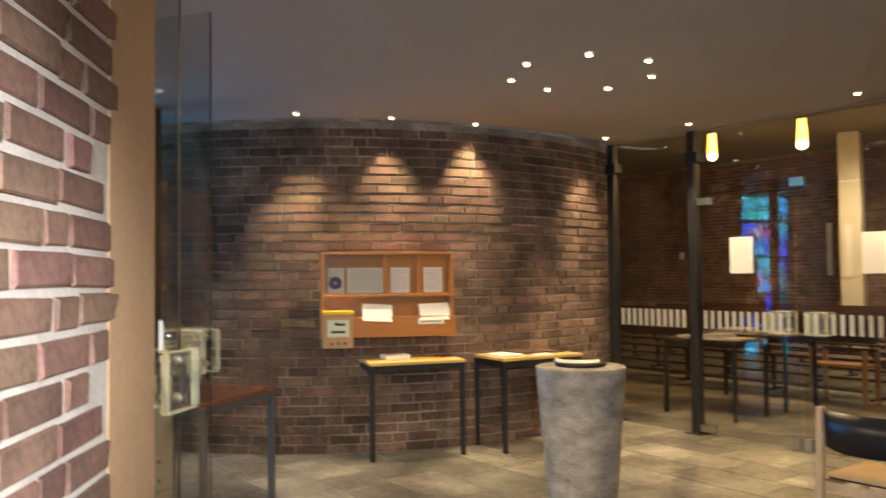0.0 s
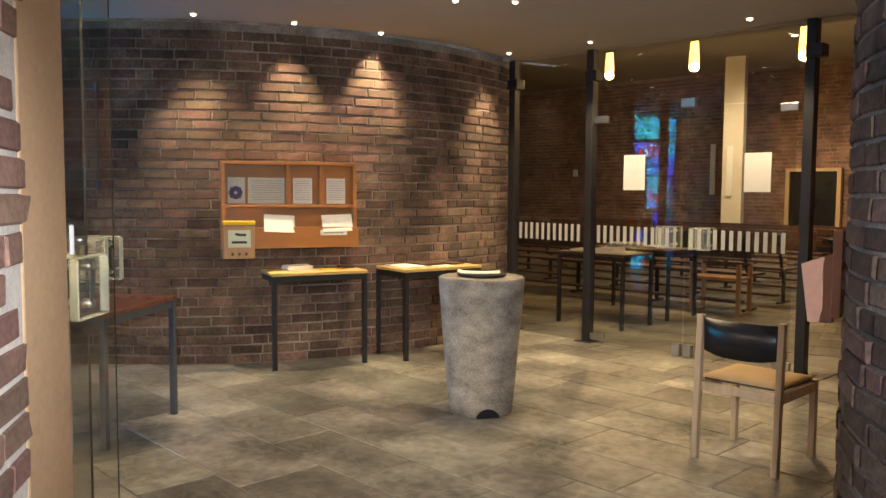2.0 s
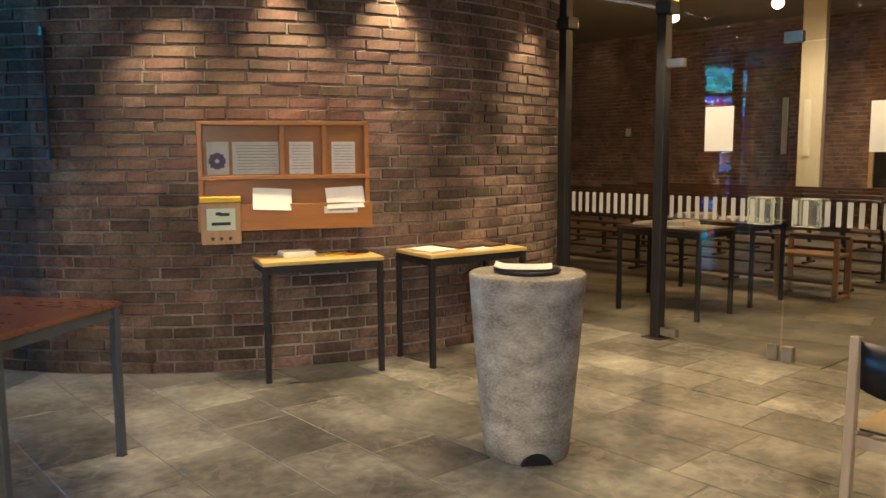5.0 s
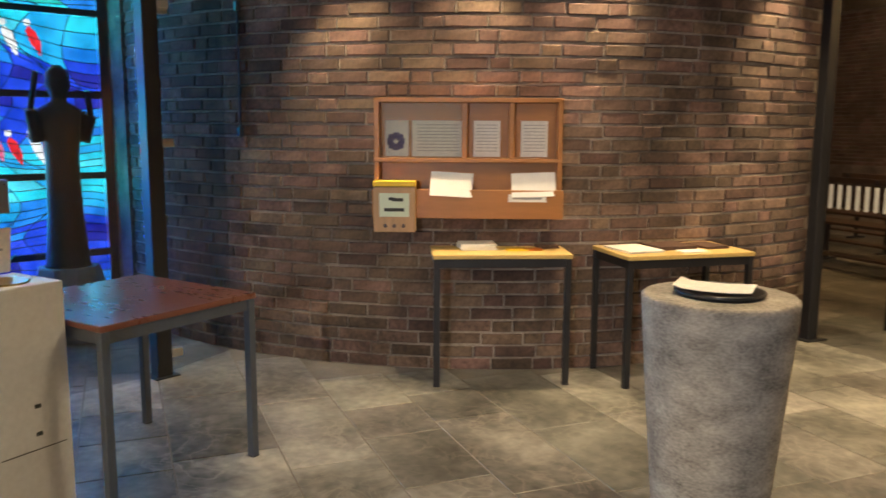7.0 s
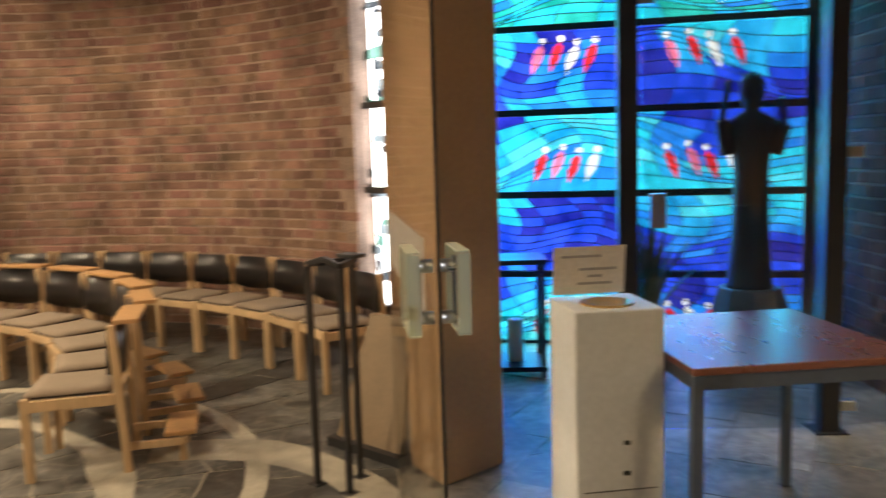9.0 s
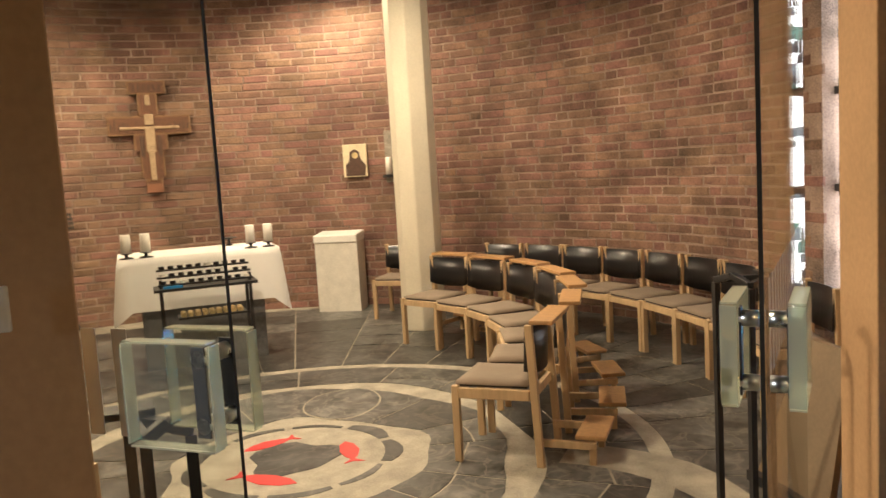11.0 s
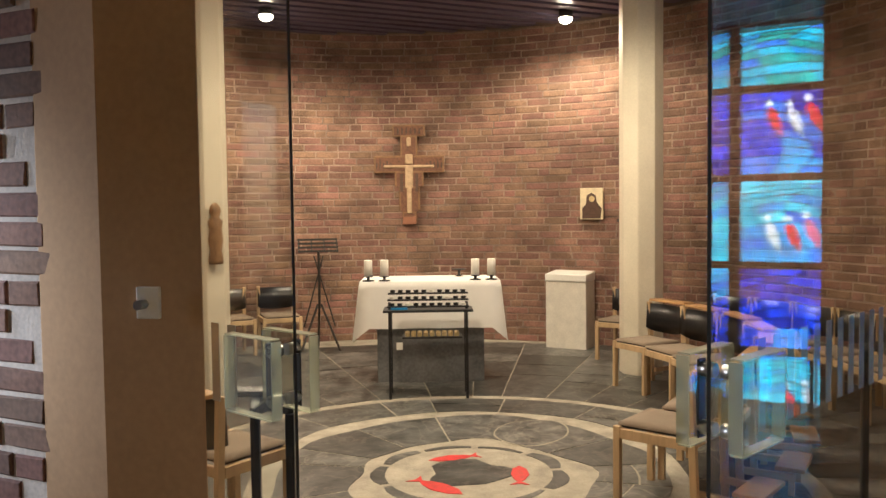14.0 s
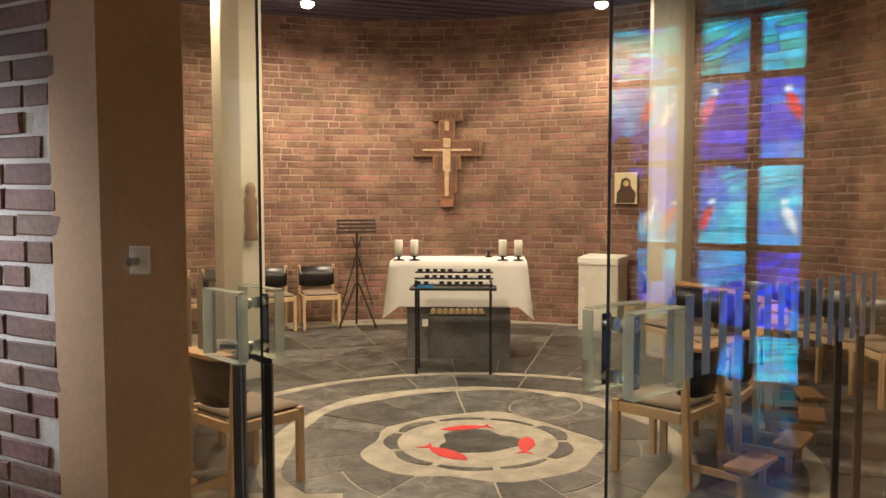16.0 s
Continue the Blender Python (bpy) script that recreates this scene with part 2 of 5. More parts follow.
JOINT = material("grey_floor_joint", (0.20, 0.18, 0.145), 0.9, vary=0.25, scale=6, fine=80, bump=0.2)
SLATE = material("polished_dark_slate", (0.082, 0.082, 0.078), 0.4, vary=0.9, scale=6, fine=20, bump=0.35, random_by="object", spread=0.45, detail_mix=0.3, veins=(0.27, 0.25, 0.21))
SLATE_REST = material("dark_slate_rest", (0.082, 0.082, 0.078), 0.4, vary=0.9, scale=6, fine=20, bump=0.35, random_by="island", spread=0.45, detail_mix=0.3, veins=(0.27, 0.25, 0.21))
GRIT = material("pale_washed_terrazzo", (0.37, 0.34, 0.275), 0.7, vary=0.35, scale=7, fine=160, bump=0.2)
RED_STONE = material("red_mosaic_stone", (0.62, 0.03, 0.03), 0.45, vary=0.25, scale=20, fine=120, bump=0.1)
OAK = material("oiled_beech_wood", (0.46, 0.27, 0.12), 0.45, vary=0.22, scale=5, fine=40, bump=0.06, warp=(1, 1, 0.15))
OAK_LIGHT = material("pale_beech_wood", (0.56, 0.40, 0.23), 0.45, vary=0.2, scale=5, fine=40, bump=0.06, warp=(1, 1, 0.15))
BOARD = material("orange_beech_board", (0.40, 0.165, 0.035), 0.4, vary=0.16, scale=3, fine=40, bump=0.04, warp=(0.2, 1, 1))
TABLE_TOP = material("yellow_ash_top", (0.60, 0.42, 0.14), 0.4, vary=0.12, scale=4, fine=40, bump=0.04)
MAHOGANY = material("red_brown_mahogany", (0.18, 0.066, 0.038), 0.3, vary=0.1, scale=2, fine=40, bump=0, warp=(0.3, 1, 1))
DARK_WOOD = material("dark_stained_wood", (0.075, 0.04, 0.024), 0.4, vary=0.3, scale=5, fine=40, bump=0.05)
BLACK_SHELL = material("black_moulded_ply", (0.012, 0.012, 0.014), 0.3, vary=0.3, scale=6, fine=60, bump=0.03)
CUSHION = material("taupe_wool_cushion", (0.26, 0.205, 0.155), 0.95, vary=0.12, scale=8, fine=300, bump=0.3)
CUSHION_TAN = material("tan_wool_cushion", (0.55, 0.37, 0.17), 0.95, vary=0.1, scale=8, fine=300, bump=0.3)
FELT = material("dark_cushion_edge", (0.05, 0.042, 0.038), 0.95, vary=0.2, scale=20, fine=200, bump=0.2)
BLACK_STEEL = material("black_painted_steel", (0.018, 0.018, 0.02), 0.42, vary=0.3, scale=6, fine=80, bump=0.03)
GREY_STEEL = material("blue_grey_painted_steel", (0.065, 0.077, 0.094), 0.45, vary=0.2, scale=6, fine=80, bump=0.03)
STEEL = material("brushed_steel", (0.55, 0.54, 0.5), 0.3, metal=1.0, vary=0.12, scale=20, fine=150, bump=0.02)
BRASS = material("dull_brass", (0.62, 0.42, 0.15), 0.3, metal=1.0, vary=0.2, scale=10, fine=100, bump=0.02)
BRONZE = material("dark_bronze", (0.02, 0.016, 0.014), 0.5, metal=0.0, vary=0.4, scale=8, fine=60, bump=0.1)
WHITE = material("white_paint", (0.78, 0.77, 0.73), 0.5, vary=0.06, scale=5, fine=60, bump=0.05)
PLINTH_WHITE = material("worn_white_painted_wood", (0.70, 0.71, 0.70), 0.5, vary=0.1, scale=5, fine=50, bump=0.08)
PAPER = material("white_paper", (0.80, 0.78, 0.72), 0.8, vary=0.05, scale=10, fine=100, bump=0.02)
PAPER_GREY = material("printed_grey_paper", (0.74, 0.71, 0.65), 0.8, vary=0.12, scale=50, fine=140, bump=0.02)
INK = material("dark_ink", (0.04, 0.045, 0.04), 0.8, vary=0.1, bump=0)
INK_GREY = material("grey_ink", (0.36, 0.35, 0.34), 0.8, vary=0.1, bump=0)
GREEN_PAPER = material("pale_green_label", (0.66, 0.74, 0.58), 0.8, vary=0.05, bump=0)
YELLOW = material("yellow_plastic", (0.85, 0.55, 0.02), 0.5, vary=0.06, bump=0.02)
BLUE_PRINT = material("dark_blue_print", (0.12, 0.10, 0.22), 0.6, vary=0.3, scale=40, fine=90, bump=0)
ORANGE = material("orange_print", (0.7, 0.2, 0.02), 0.5, vary=0.1, bump=0)
BROWN_PRINT = material("brown_print", (0.085, 0.045, 0.03), 0.5, vary=0.3, scale=30, bump=0)
LINEN = material("white_altar_linen", (0.84, 0.83, 0.80), 0.9, vary=0.05, scale=5, fine=300, bump=0.12)
WAX = material("ivory_wax", (0.86, 0.83, 0.76), 0.45, vary=0.04, bump=0.01)
TERRACOTTA = material("salmon_painted_wood", (0.62, 0.32, 0.20), 0.5, vary=0.1, scale=5, fine=50, bump=0.04)
CARVED = material("gilded_carved_wood", (0.22, 0.12, 0.055), 0.5, vary=0.4, scale=22, fine=80, bump=0.3)
CARVED_PALE = material("pale_carved_wood", (0.44, 0.31, 0.19), 0.5, vary=0.3, scale=22, fine=80, bump=0.2)
GOLD = material("pale_gold_leaf", (0.66, 0.52, 0.27), 0.45, metal=0.2, vary=0.2, scale=20, bump=0.05)
PAINTED_PANEL = material("painted_red_gold_panel", (0.15, 0.065, 0.035), 0.5, vary=0.5, scale=30, fine=90, bump=0.1)
FROST = material("frosted_film", (0.45, 0.44, 0.40), 0.7, vary=0.05, bump=0)
LEAF = material("dark_green_leaf", (0.04, 0.09, 0.03), 0.5, vary=0.3, scale=10, bump=0.1)
POT = material("dark_glazed_pot", (0.05, 0.05, 0.055), 0.3, vary=0.2, bump=0.02)
GLASS = clear_glass("clear_glass", (0.90, 0.905, 0.89), 1.0)
ACRYLIC = clear_glass("clear_acrylic", (0.965, 0.975, 0.945), 1.6)
BULB = glowing("warm_bulb", (1.0, 0.76, 0.44), 9)
BULB_STRONG = glowing("glaring_bulb", (1.0, 0.84, 0.55), 60)
AMBER = glowing("amber_lamp_glass", (1.0, 0.55, 0.08), 5.0)
OUTSIDE = glowing("bright_overcast_outside", (0.95, 0.98, 1.0), 1.25)
RACK_GLASS = clear_glass("rack_glass", (0.96, 0.97, 0.96), 0.25)
EDGE_GLASS = material("dark_green_glass_edge", (0.03, 0.028, 0.022), 0.6, spec=0.2, vary=0.2, bump=0)
BLOCK = milky("thick_acrylic", (0.95, 0.965, 0.92), 0.10)
RIM = milky("acrylic_rim_highlight", (0.84, 0.88, 0.76), 0.30)
LEAD = material("black_lead_came", (0.012, 0.012, 0.015), 0.6, vary=0.2, bump=0)
PURPLE_METAL = material("violet_grey_metal", (0.10, 0.08, 0.13), 0.4, vary=0.2, bump=0)

# ---- floors ----
LOBBY_C, LOBBY_R = Vector((-5.82, 6.71)), 3.29
CHAPEL_C, CHAPEL_R, CHAPEL_H = Vector((-2.52, -1.96)), 3.96, 3.42
RING = Vector((-2.73, -1.08))
LOBBY_H = 2.62


def polar(c, r, deg):
    return Vector((c[0] + r * math.cos(radians(deg)), c[1] + r * math.sin(radians(deg))))


structure("floor", Mesh().box(-1, 5, -0.2, 40, 46, 0.2), JOINT, "grey mortar bed under the stone floors", "floor")

# ---- ceilings ----
ceil_rim = [polar(CHAPEL_C, CHAPEL_R + 0.3, a) for a in range(0, 360, 6)]
structure("ceiling_chapel", Mesh().prism(ceil_rim, CHAPEL_H, CHAPEL_H + 0.2), DARK_WOOD, "dark slatted ceiling over the round chapel", "ceiling")
slats = Mesh()
for k in range(-20, 21):
    y = CHAPEL_C[1] + k * 0.19
    half = math.sqrt(max(CHAPEL_R**2 - (k * 0.19) ** 2, 0.05)) - 0.25
    slats.bar((CHAPEL_C[0] - half, y, CHAPEL_H - 0.02), (CHAPEL_C[0] + half, y, CHAPEL_H - 0.02), 0.11, 0.03)
structure("ceiling_slats", slats, PURPLE_METAL, "dark violet-grey ceiling slats in the chapel", "ceiling")
lobby_outline = [(4.2, -2.2), (4.2, 5.2), (0.5, 5.98), (-2.52, 6.86)] + [tuple(polar(LOBBY_C, LOBBY_R + 0.1, a)) for a in range(0, -96, -6)]
lobby_outline += [(-6.2, 3.4), (-6.2, 1.05), (-3.9, 1.3), (-3.5, 1.30), (-1.0, 0.75), (-0.8, 0.5), (1.25, -2.0)]
structure("ceiling_lobby", Mesh().prism(lobby_outline[::-1], LOBBY_H, LOBBY_H + 0.16), PLASTER, "smooth painted plaster ceiling of the lobby", "ceiling")
structure("ceiling_nave", Mesh().box(-2, 13.2, 3.75, 22, 14.4, 0.2), PLASTER, "plaster ceiling of the nave", "ceiling")

# ---- walls ----


def ring_wall(c, r, thick, a0, a1, h, z0=0.0, step=3):
    """A curved wall between two angles, growing outward by thick (negative: inward)."""
    n = max(2, int(abs(a1 - a0) / step) + 1)
    angles = [a0 + (a1 - a0) * k / (n - 1) for k in range(n)]
    m = Mesh()
    inner, outer = [polar(c, r, a) for a in angles], [polar(c, r + thick, a) for a in angles]
    loop = inner + outer[::-1]
    v = [(x, y, z) for z in (z0, z0 + h) for x, y in loop]
    L = len(loop)
    f = [tuple(range(k, k + 2)) + (k + 1 + L, k + L) for k in range(L - 1)] + [(L - 1, 0, L, 2 * L - 1)]
    f += [(k, k + 1, L - 2 - k, L - 1 - k) for k in range(n - 1)] + [(k + L, k + 1 + L, 2 * L - 2 - k, 2 * L - 1 - k) for k in range(n - 1)]
    return m.add(v, f)


wall_lobby = structure("wall_lobby", ring_wall(LOBBY_C, LOBBY_R - 0.005, -0.25, -98, 5, LOBBY_H), MORTAR_DARK, "curved dark brick wall washed by downlights", "wall")
wall_chapel = structure("wall_chapel", ring_wall(CHAPEL_C, CHAPEL_R + 0.003, 0.3, 144.8, 345, CHAPEL_H), MORTAR, "curved red brick wall of the round chapel", "wall")
structure("wall_chapel_end", ring_wall(CHAPEL_C, CHAPEL_R + 0.003, 0.3, 133, 139.7, CHAPEL_H), BUFF, "short buff painted wall beside the slit window", "wall")
structure("wall_slit_head", ring_wall(CHAPEL_C, CHAPEL_R + 0.02, 0.28, 139.7, 144.8, 0.35, CHAPEL_H - 0.35), MORTAR, "brick head over the slit window", "wall")

# side wall by the start of the walk, running from the left doorway pillar to the entrance
E0, E1 = Vector((-0.74, 0.61)), Vector((1.15, -1.54))
ALONG = (E1 - E0).normalized()
OUT = Vector((-ALONG[1], ALONG[0]))
if OUT.dot(Vector((1, 1))) < 0:
    OUT = -OUT


def slab(a, b, back, z0, z1):
    """An upright slab from a to b with its depth vector back."""
    a, b, back = Vector(a), Vector(b), Vector(back)
    return Mesh().prism([a, b, b + back, a + back], z0, z1)


wall_side = structure("wall_side", slab(E0 - OUT * 0.004, E1 - OUT * 0.004, -OUT * 0.3, 0, LOBBY_H), LIME, "pale-jointed brick wall lit by daylight", "wall")
PIER_C, PIER_R = Vector((2.195, 2.52)), 1.5
wall_pier = structure("wall_pier", ring_wall(PIER_C, PIER_R - 0.005, -0.25, 60, 300, LOBBY_H), MORTAR_DARK, "rounded brick pier wall", "wall")
# plain walls that close the lobby behind the camera, with the entrance opening between them
structure("wall_entrance_west", slab((1.15, -1.54), (1.45, -1.42), (0.1, -0.28), 0, LOBBY_H), BUFF, "painted entrance wall", "wall")
structure("wall_entrance_head", slab((1.45, -1.42), (2.95, -0.82), (0.1, -0.28), 2.3, LOBBY_H), BUFF, "painted lintel over the entrance", "wall")
structure("wall_entrance_east", slab((2.95, -0.82), (3.7, -0.5), (0.1, -0.28), 0, LOBBY_H), BUFF, "painted entrance wall", "wall")
structure("wall_east", slab((3.7, -0.5), (3.7, 1.6), (0.3, 0), 0, LOBBY_H), BUFF, "painted side wall", "wall")
structure("wall_pier_back", slab((2.6, 3.95), (0.8, 5.9), (0.25, 0.2), 0, LOBBY_H), BUFF, "painted wall behind the pier", "wall")
structure("wall_window_south", slab((-6.15, 1.03), (-3.93, 1.38), (0, -0.05), 0, LOBBY_H), BUFF, "painted wall of the window bay", "wall")
structure("wall_window_north", slab((-6.1, 3.38), (-5.7, 3.40), (0, 0.25), 0, LOBBY_H), BRICK, "dark brick return beside the coloured window", "wall")
structure("wall_window_head", slab((-6.03, 0.9), (-6.03, 3.6), (-0.2, 0), 2.66, 3.3), BUFF, "lintel over the coloured window", "wall")
# nave
NW = [(-12.5, 19.4), (9.0, 13.3)]
wall_nave = structure("wall_nave", slab(NW[0], NW[1], (0, 0.3), 0, 3.75), MORTAR, "long red brick wall at the far side of the nave", "wall")
structure("wall_nave_west", slab((-12.5, 6.5), (-12.5, 19.6), (-0.3, 0), 0, 3.75), MORTAR, "brick side wall of the nave", "wall")
structure("wall_nave_east", slab((9.0, 6.0), (9.0, 13.5), (0.3, 0), 0, 3.75), MORTAR, "brick side wall of the nave", "wall")
structure("wall_nave_front_west", slab((-12.5, 6.8), (-5.8, 6.8), (0, 0.25), 0, 3.75), MORTAR_DARK, "brick wall between nave and lobby", "wall")
structure("wall_nave_front_mid", slab((-5.8, 6.8), (-2.6, 6.88), (0, 0.25), 0, 3.75), MORTAR_DARK, "brick wall between nave and lobby", "wall")
structure("wall_nave_head", slab((-2.6, 6.90), (0.5, 6.02), (0.06, 0.2), LOBBY_H, 3.75), PLASTER, "plaster panel over the glass screen", "wall")
structure("wall_nave_front_east", slab((0.55, 6.0), (9.0, 6.0), (0, 0.25), 0, 3.75), BUFF, "painted wall between nave and lobby", "wall")

# pillars at the chapel door
A, B = (-0.883, 0.815), (-1.10, 0.955)
pillar = structure("pillar_door_left", Mesh().prism([(-0.74, 0.61), A, B, (-1.02, 0.72), (-0.88, 0.42)], 0, LOBBY_H), BUFF, "buff painted concrete door pillar", "pillar", bevel=0.006)
C, D = (-3.71, 1.62), (-3.42, 1.41)
structure("pillar_door_right", Mesh().prism([C, (-3.95, 1.40), (-3.64, 1.21), D], 0, LOBBY_H), BUFF, "buff painted concrete pillar between chapel and window", "pillar", bevel=0.006)
structure("wall_chapel_left_return", slab((-0.86, 0.42), (1.32, -2.95), (0.12, 0.06), 0, CHAPEL_H), MORTAR, "wall between chapel and side wall", "wall")
structure("wall_chapel_right_return", slab((-3.93, 1.26), (-5.25, 0.96), (0.0, 0.06), 0, CHAPEL_H), MORTAR, "brick wall between chapel and window bay", "wall")
structure("wall_door_head", slab((-0.8, 0.45), (-3.7, 1.30), (-0.05, -0.2), LOBBY_H - 0.02, CHAPEL_H), BUFF, "painted head over the glass doors", "wall")
for x, y in ((-5.27, -2.89), (-1.62, -3.30)):
    structure("column", Mesh().lathe([(0.19, 0), (0.19, CHAPEL_H)], 8, (x, y, 0)), CREAM, "cream painted concrete column", "column", bevel=0.01)

# ---- glass screen and doors to the nave ----
G0, G1 = Vector((-2.50, 6.86)), Vector((0.28, 6.06))
GD = (G1 - G0).normalized()
GN = Vector((-GD[1], GD[0]))


def on_glass(s):
    return G0 + GD * s


def post(name_place, s, label):
    p = on_glass(s)
    t = thing("steel_post", label, "post", pose(p[0], p[1], 0, 0, 0, math.degrees(math.atan2(GD[1], GD[0]))), "posts of the nave glass screen")
    part("shaft", Mesh().box(0, 0, 0, 0.075, 0.085, LOBBY_H), BLACK_STEEL, t, bevel=0.006)
    part("base_plate", Mesh().box(0, 0, 0, 0.16, 0.18, 0.012), BLACK_STEEL, t)
    for z in (2.34,):
        part("bracket", Mesh().box(0.04, -0.03, z, 0.12, 0.12, 0.09), BLACK_STEEL, t, "black clamp bracket", bevel=0.004)
    return t


for s in (0.06, 0.965, 2.875):
    post("nave", s, "black painted steel post of the glass screen")


def screen_pane(name, a, b, z0, z1, stripes=True, label="clear glass pane with a frosted striped band", group="panes of the glass screens"):
    """An upright sheet of glass from a to b, with frosted stripes at hand height."""
    a, b = Vector(a), Vector(b)
    d = (b - a).normalized()
    n = Vector((-d[1], d[0]))
    t = thing(name, label, "glass pane", None, group)
    g = part("pane", Mesh().prism([a - n * 0.005, b - n * 0.005, b + n * 0.005, a + n * 0.005], z0, z1), GLASS, t)
    g.visible_shadow = False
    if stripes:
        k, length = 0.03, (b - a).length
        while k < length - 0.04:
            p, q = a + d * k, a + d * (k + 0.032)
            part("stripe", Mesh().prism([p - n * 0.0075, q - n * 0.0075, q - n * 0.006, p - n * 0.006], 0.91, 1.065), FROST, t)
            k += 0.068
    return t


screen_pane("glass_screen", on_glass(0.12), on_glass(0.90), 0.01, LOBBY_H - 0.02)
door_a = screen_pane("glass_door", on_glass(1.02), on_glass(1.90), 0.02, 2.05, label="clear glass door leaf with a frosted striped band")
door_b = screen_pane("glass_door", on_glass(1.92), on_glass(2.78), 0.02, 2.05, label="clear glass door leaf with a frosted striped band")
fanlight = screen_pane("glass_fanlight", on_glass(1.02), on_glass(2.78), 2.06, LOBBY_H - 0.02, False, "clear glass pane over the doors")


def at_screen(s, z, off=0.0):
    p = on_glass(s) - GN * off
    return Matrix.Translation((p[0], p[1], z)) @ pose(0, 0, 0, 0, 0, math.degrees(math.atan2(GD[1], GD[0])))


for s in (1.86, 1.96):
    part("latch", Mesh().box(0, 0, -0.05, 0.07, 0.05, 0.10), STEEL, door_a if s < 1.9 else door_b, "steel floor latch", bevel=0.004, m=at_screen(s, 0.06))
for s, z in ((1.07, 2.0), (1.07, 0.06), (2.73, 2.0), (2.73, 0.06)):
    part("patch_fitting", Mesh().box(0, 0, -0.03, 0.13, 0.05, 0.06), STEEL, door_a if s < 1.9 else door_b, "steel corner fitting", bevel=0.004, m=at_screen(s, z))


for s in (1.91,):
    part("patch_fitting", Mesh().box(0, 0, -0.035, 0.12, 0.045, 0.07), STEEL, fanlight, "steel glass fitting", bevel=0.004, m=at_screen(s, 2.09))


def block_plate(side):
    """One acrylic plate, 30 mm thick, hollow towards the glass."""
    y0, y1 = side * 0.037, side * 0.067
    v = [(x, y, z) for y in (y0, y1) for x, z in ((-0.085, -0.085), (0.085, -0.085), (0.085, 0.085), (-0.085, 0.085))]
    return Mesh().add(v, [(4, 5, 6, 7), (0, 1, 5, 4), (1, 2, 6, 5), (2, 3, 7, 6), (3, 0, 4, 7)])


def block_handle(parent, m, grip=0.105):
    """A pair of thick clear acrylic plates on four steel pins, one on each side of the glass."""
    for side in (-1, 1):
        plate = part("handle", block_plate(side), BLOCK, parent, "clear acrylic block handle", bevel=0.004, m=m)
        part("mount_bar", Mesh().box(0.045, side * 0.037, -0.075, 0.026, 0.004, 0.15), BLACK_STEEL, parent, "flat dark mounting bar", bevel=0.001, m=m)
        plate.visible_shadow = False
        rim_ob = part("rim", Mesh().box(0, side * 0.052, 0.0855, 0.166, 0.026, 0.003).box(0, side * 0.052, -0.0885, 0.166, 0.026, 0.003).box(0.0865, side * 0.052, -0.083, 0.003, 0.026, 0.166).box(-0.0865, side * 0.052, -0.083, 0.003, 0.026, 0.166), RIM, parent, "pale rim strip painting the light caught in the edge", m=m)
        rim_ob.visible_shadow = False
        for z in (-0.055, 0.055):
            part("pin", Mesh().rod((0.045, side * 0.008, z), (0.045, side * 0.039, z), 0.014, 14), STEEL, parent, "polished steel spacer", m=m, smooth=True)


block_handle(door_a, at_screen(1.76, 0.99))
block_handle(door_b, at_screen(2.06, 0.99))
for k, (s, z) in enumerate(((1.42, 1.38), (2.50, 1.37))):
    t = thing("paper_notice", "white paper notice taped to the glass door", "notice", at_screen(s, z, 0.012), "notices on the glass doors")
    part("sheet", Mesh().box(0, 0, 0, 0.21, 0.002, 0.30), PAPER, t)

# ---- chapel glass doors ----


def chapel_leaf(hinge, free, label):
    hinge, free = Vector(hinge), Vector(free)
    d = (free - hinge).normalized()
    length = (free - hinge).length
    n = Vector((-d[1], d[0]))
    t = screen_pane("glass_door", hinge, free, 0.012, 2.48, False, label, "chapel glass doors")
    k = length - 0.21
    while k > 0.05:
        p, q = hinge + d * k, hinge + d * (k - 0.032)
        part("stripe", Mesh().prism([p - n * 0.0075, q - n * 0.0075, q - n * 0.006, p - n * 0.006], 0.99, 1.18), FROST, t)
        k -= 0.068
    part("edge", Mesh().prism([free - n * 0.0035, free + d * 0.0015 - n * 0.0035, free + d * 0.0015 + n * 0.0035, free + n * 0.0035], 0.012, 2.48), EDGE_GLASS, t, "dark green glass edge")
    m = Matrix.Translation((*(free - d * 0.085), 1.085)) @ pose(0, 0, 0, 0, 0, math.degrees(math.atan2(d[1], d[0])))
    block_handle(t, m)
    for z in (0.04, 2.44):
        part("patch_fitting", Mesh().box(0, 0, -0.03, 0.14, 0.05, 0.06), STEEL, t, "steel corner fitting", m=Matrix.Translation((*(hinge + d * 0.08), z)) @ pose(0, 0, 0, 0, 0, math.degrees(math.atan2(d[1], d[0]))))
    return t


chapel_leaf((-0.925, 0.44), (-1.264, 1.155), "clear glass chapel door standing partly open")
chapel_leaf((-3.14, 1.29), (-1.885, 1.745), "clear glass chapel door standing wide open")

# ---- glass screen before the window bay ----
for p in ((-4.17, 2.16), (-4.31, 3.09)):
    t = thing("steel_post", "black steel post of the window-bay screen", "post", pose(p[0], p[1], 0, 0, 0, 8), "posts of the window bay screen")
    part("shaft", Mesh().box(0, 0, 0, 0.09, 0.09, LOBBY_H), BLACK_STEEL, t, bevel=0.005)
    part("base_plate", Mesh().box(0, 0, 0, 0.15, 0.15, 0.012), BLACK_STEEL, t)
    part("fitting", Mesh().box(-0.02, 0.06, 2.02, 0.05, 0.13, 0.05), STEEL, t, "steel glass fitting", bevel=0.004)
bay = screen_pane("glass_door", (-4.18, 2.23), (-4.30, 3.02), 0.02, 2.45, False, "clear glass door before the coloured window")
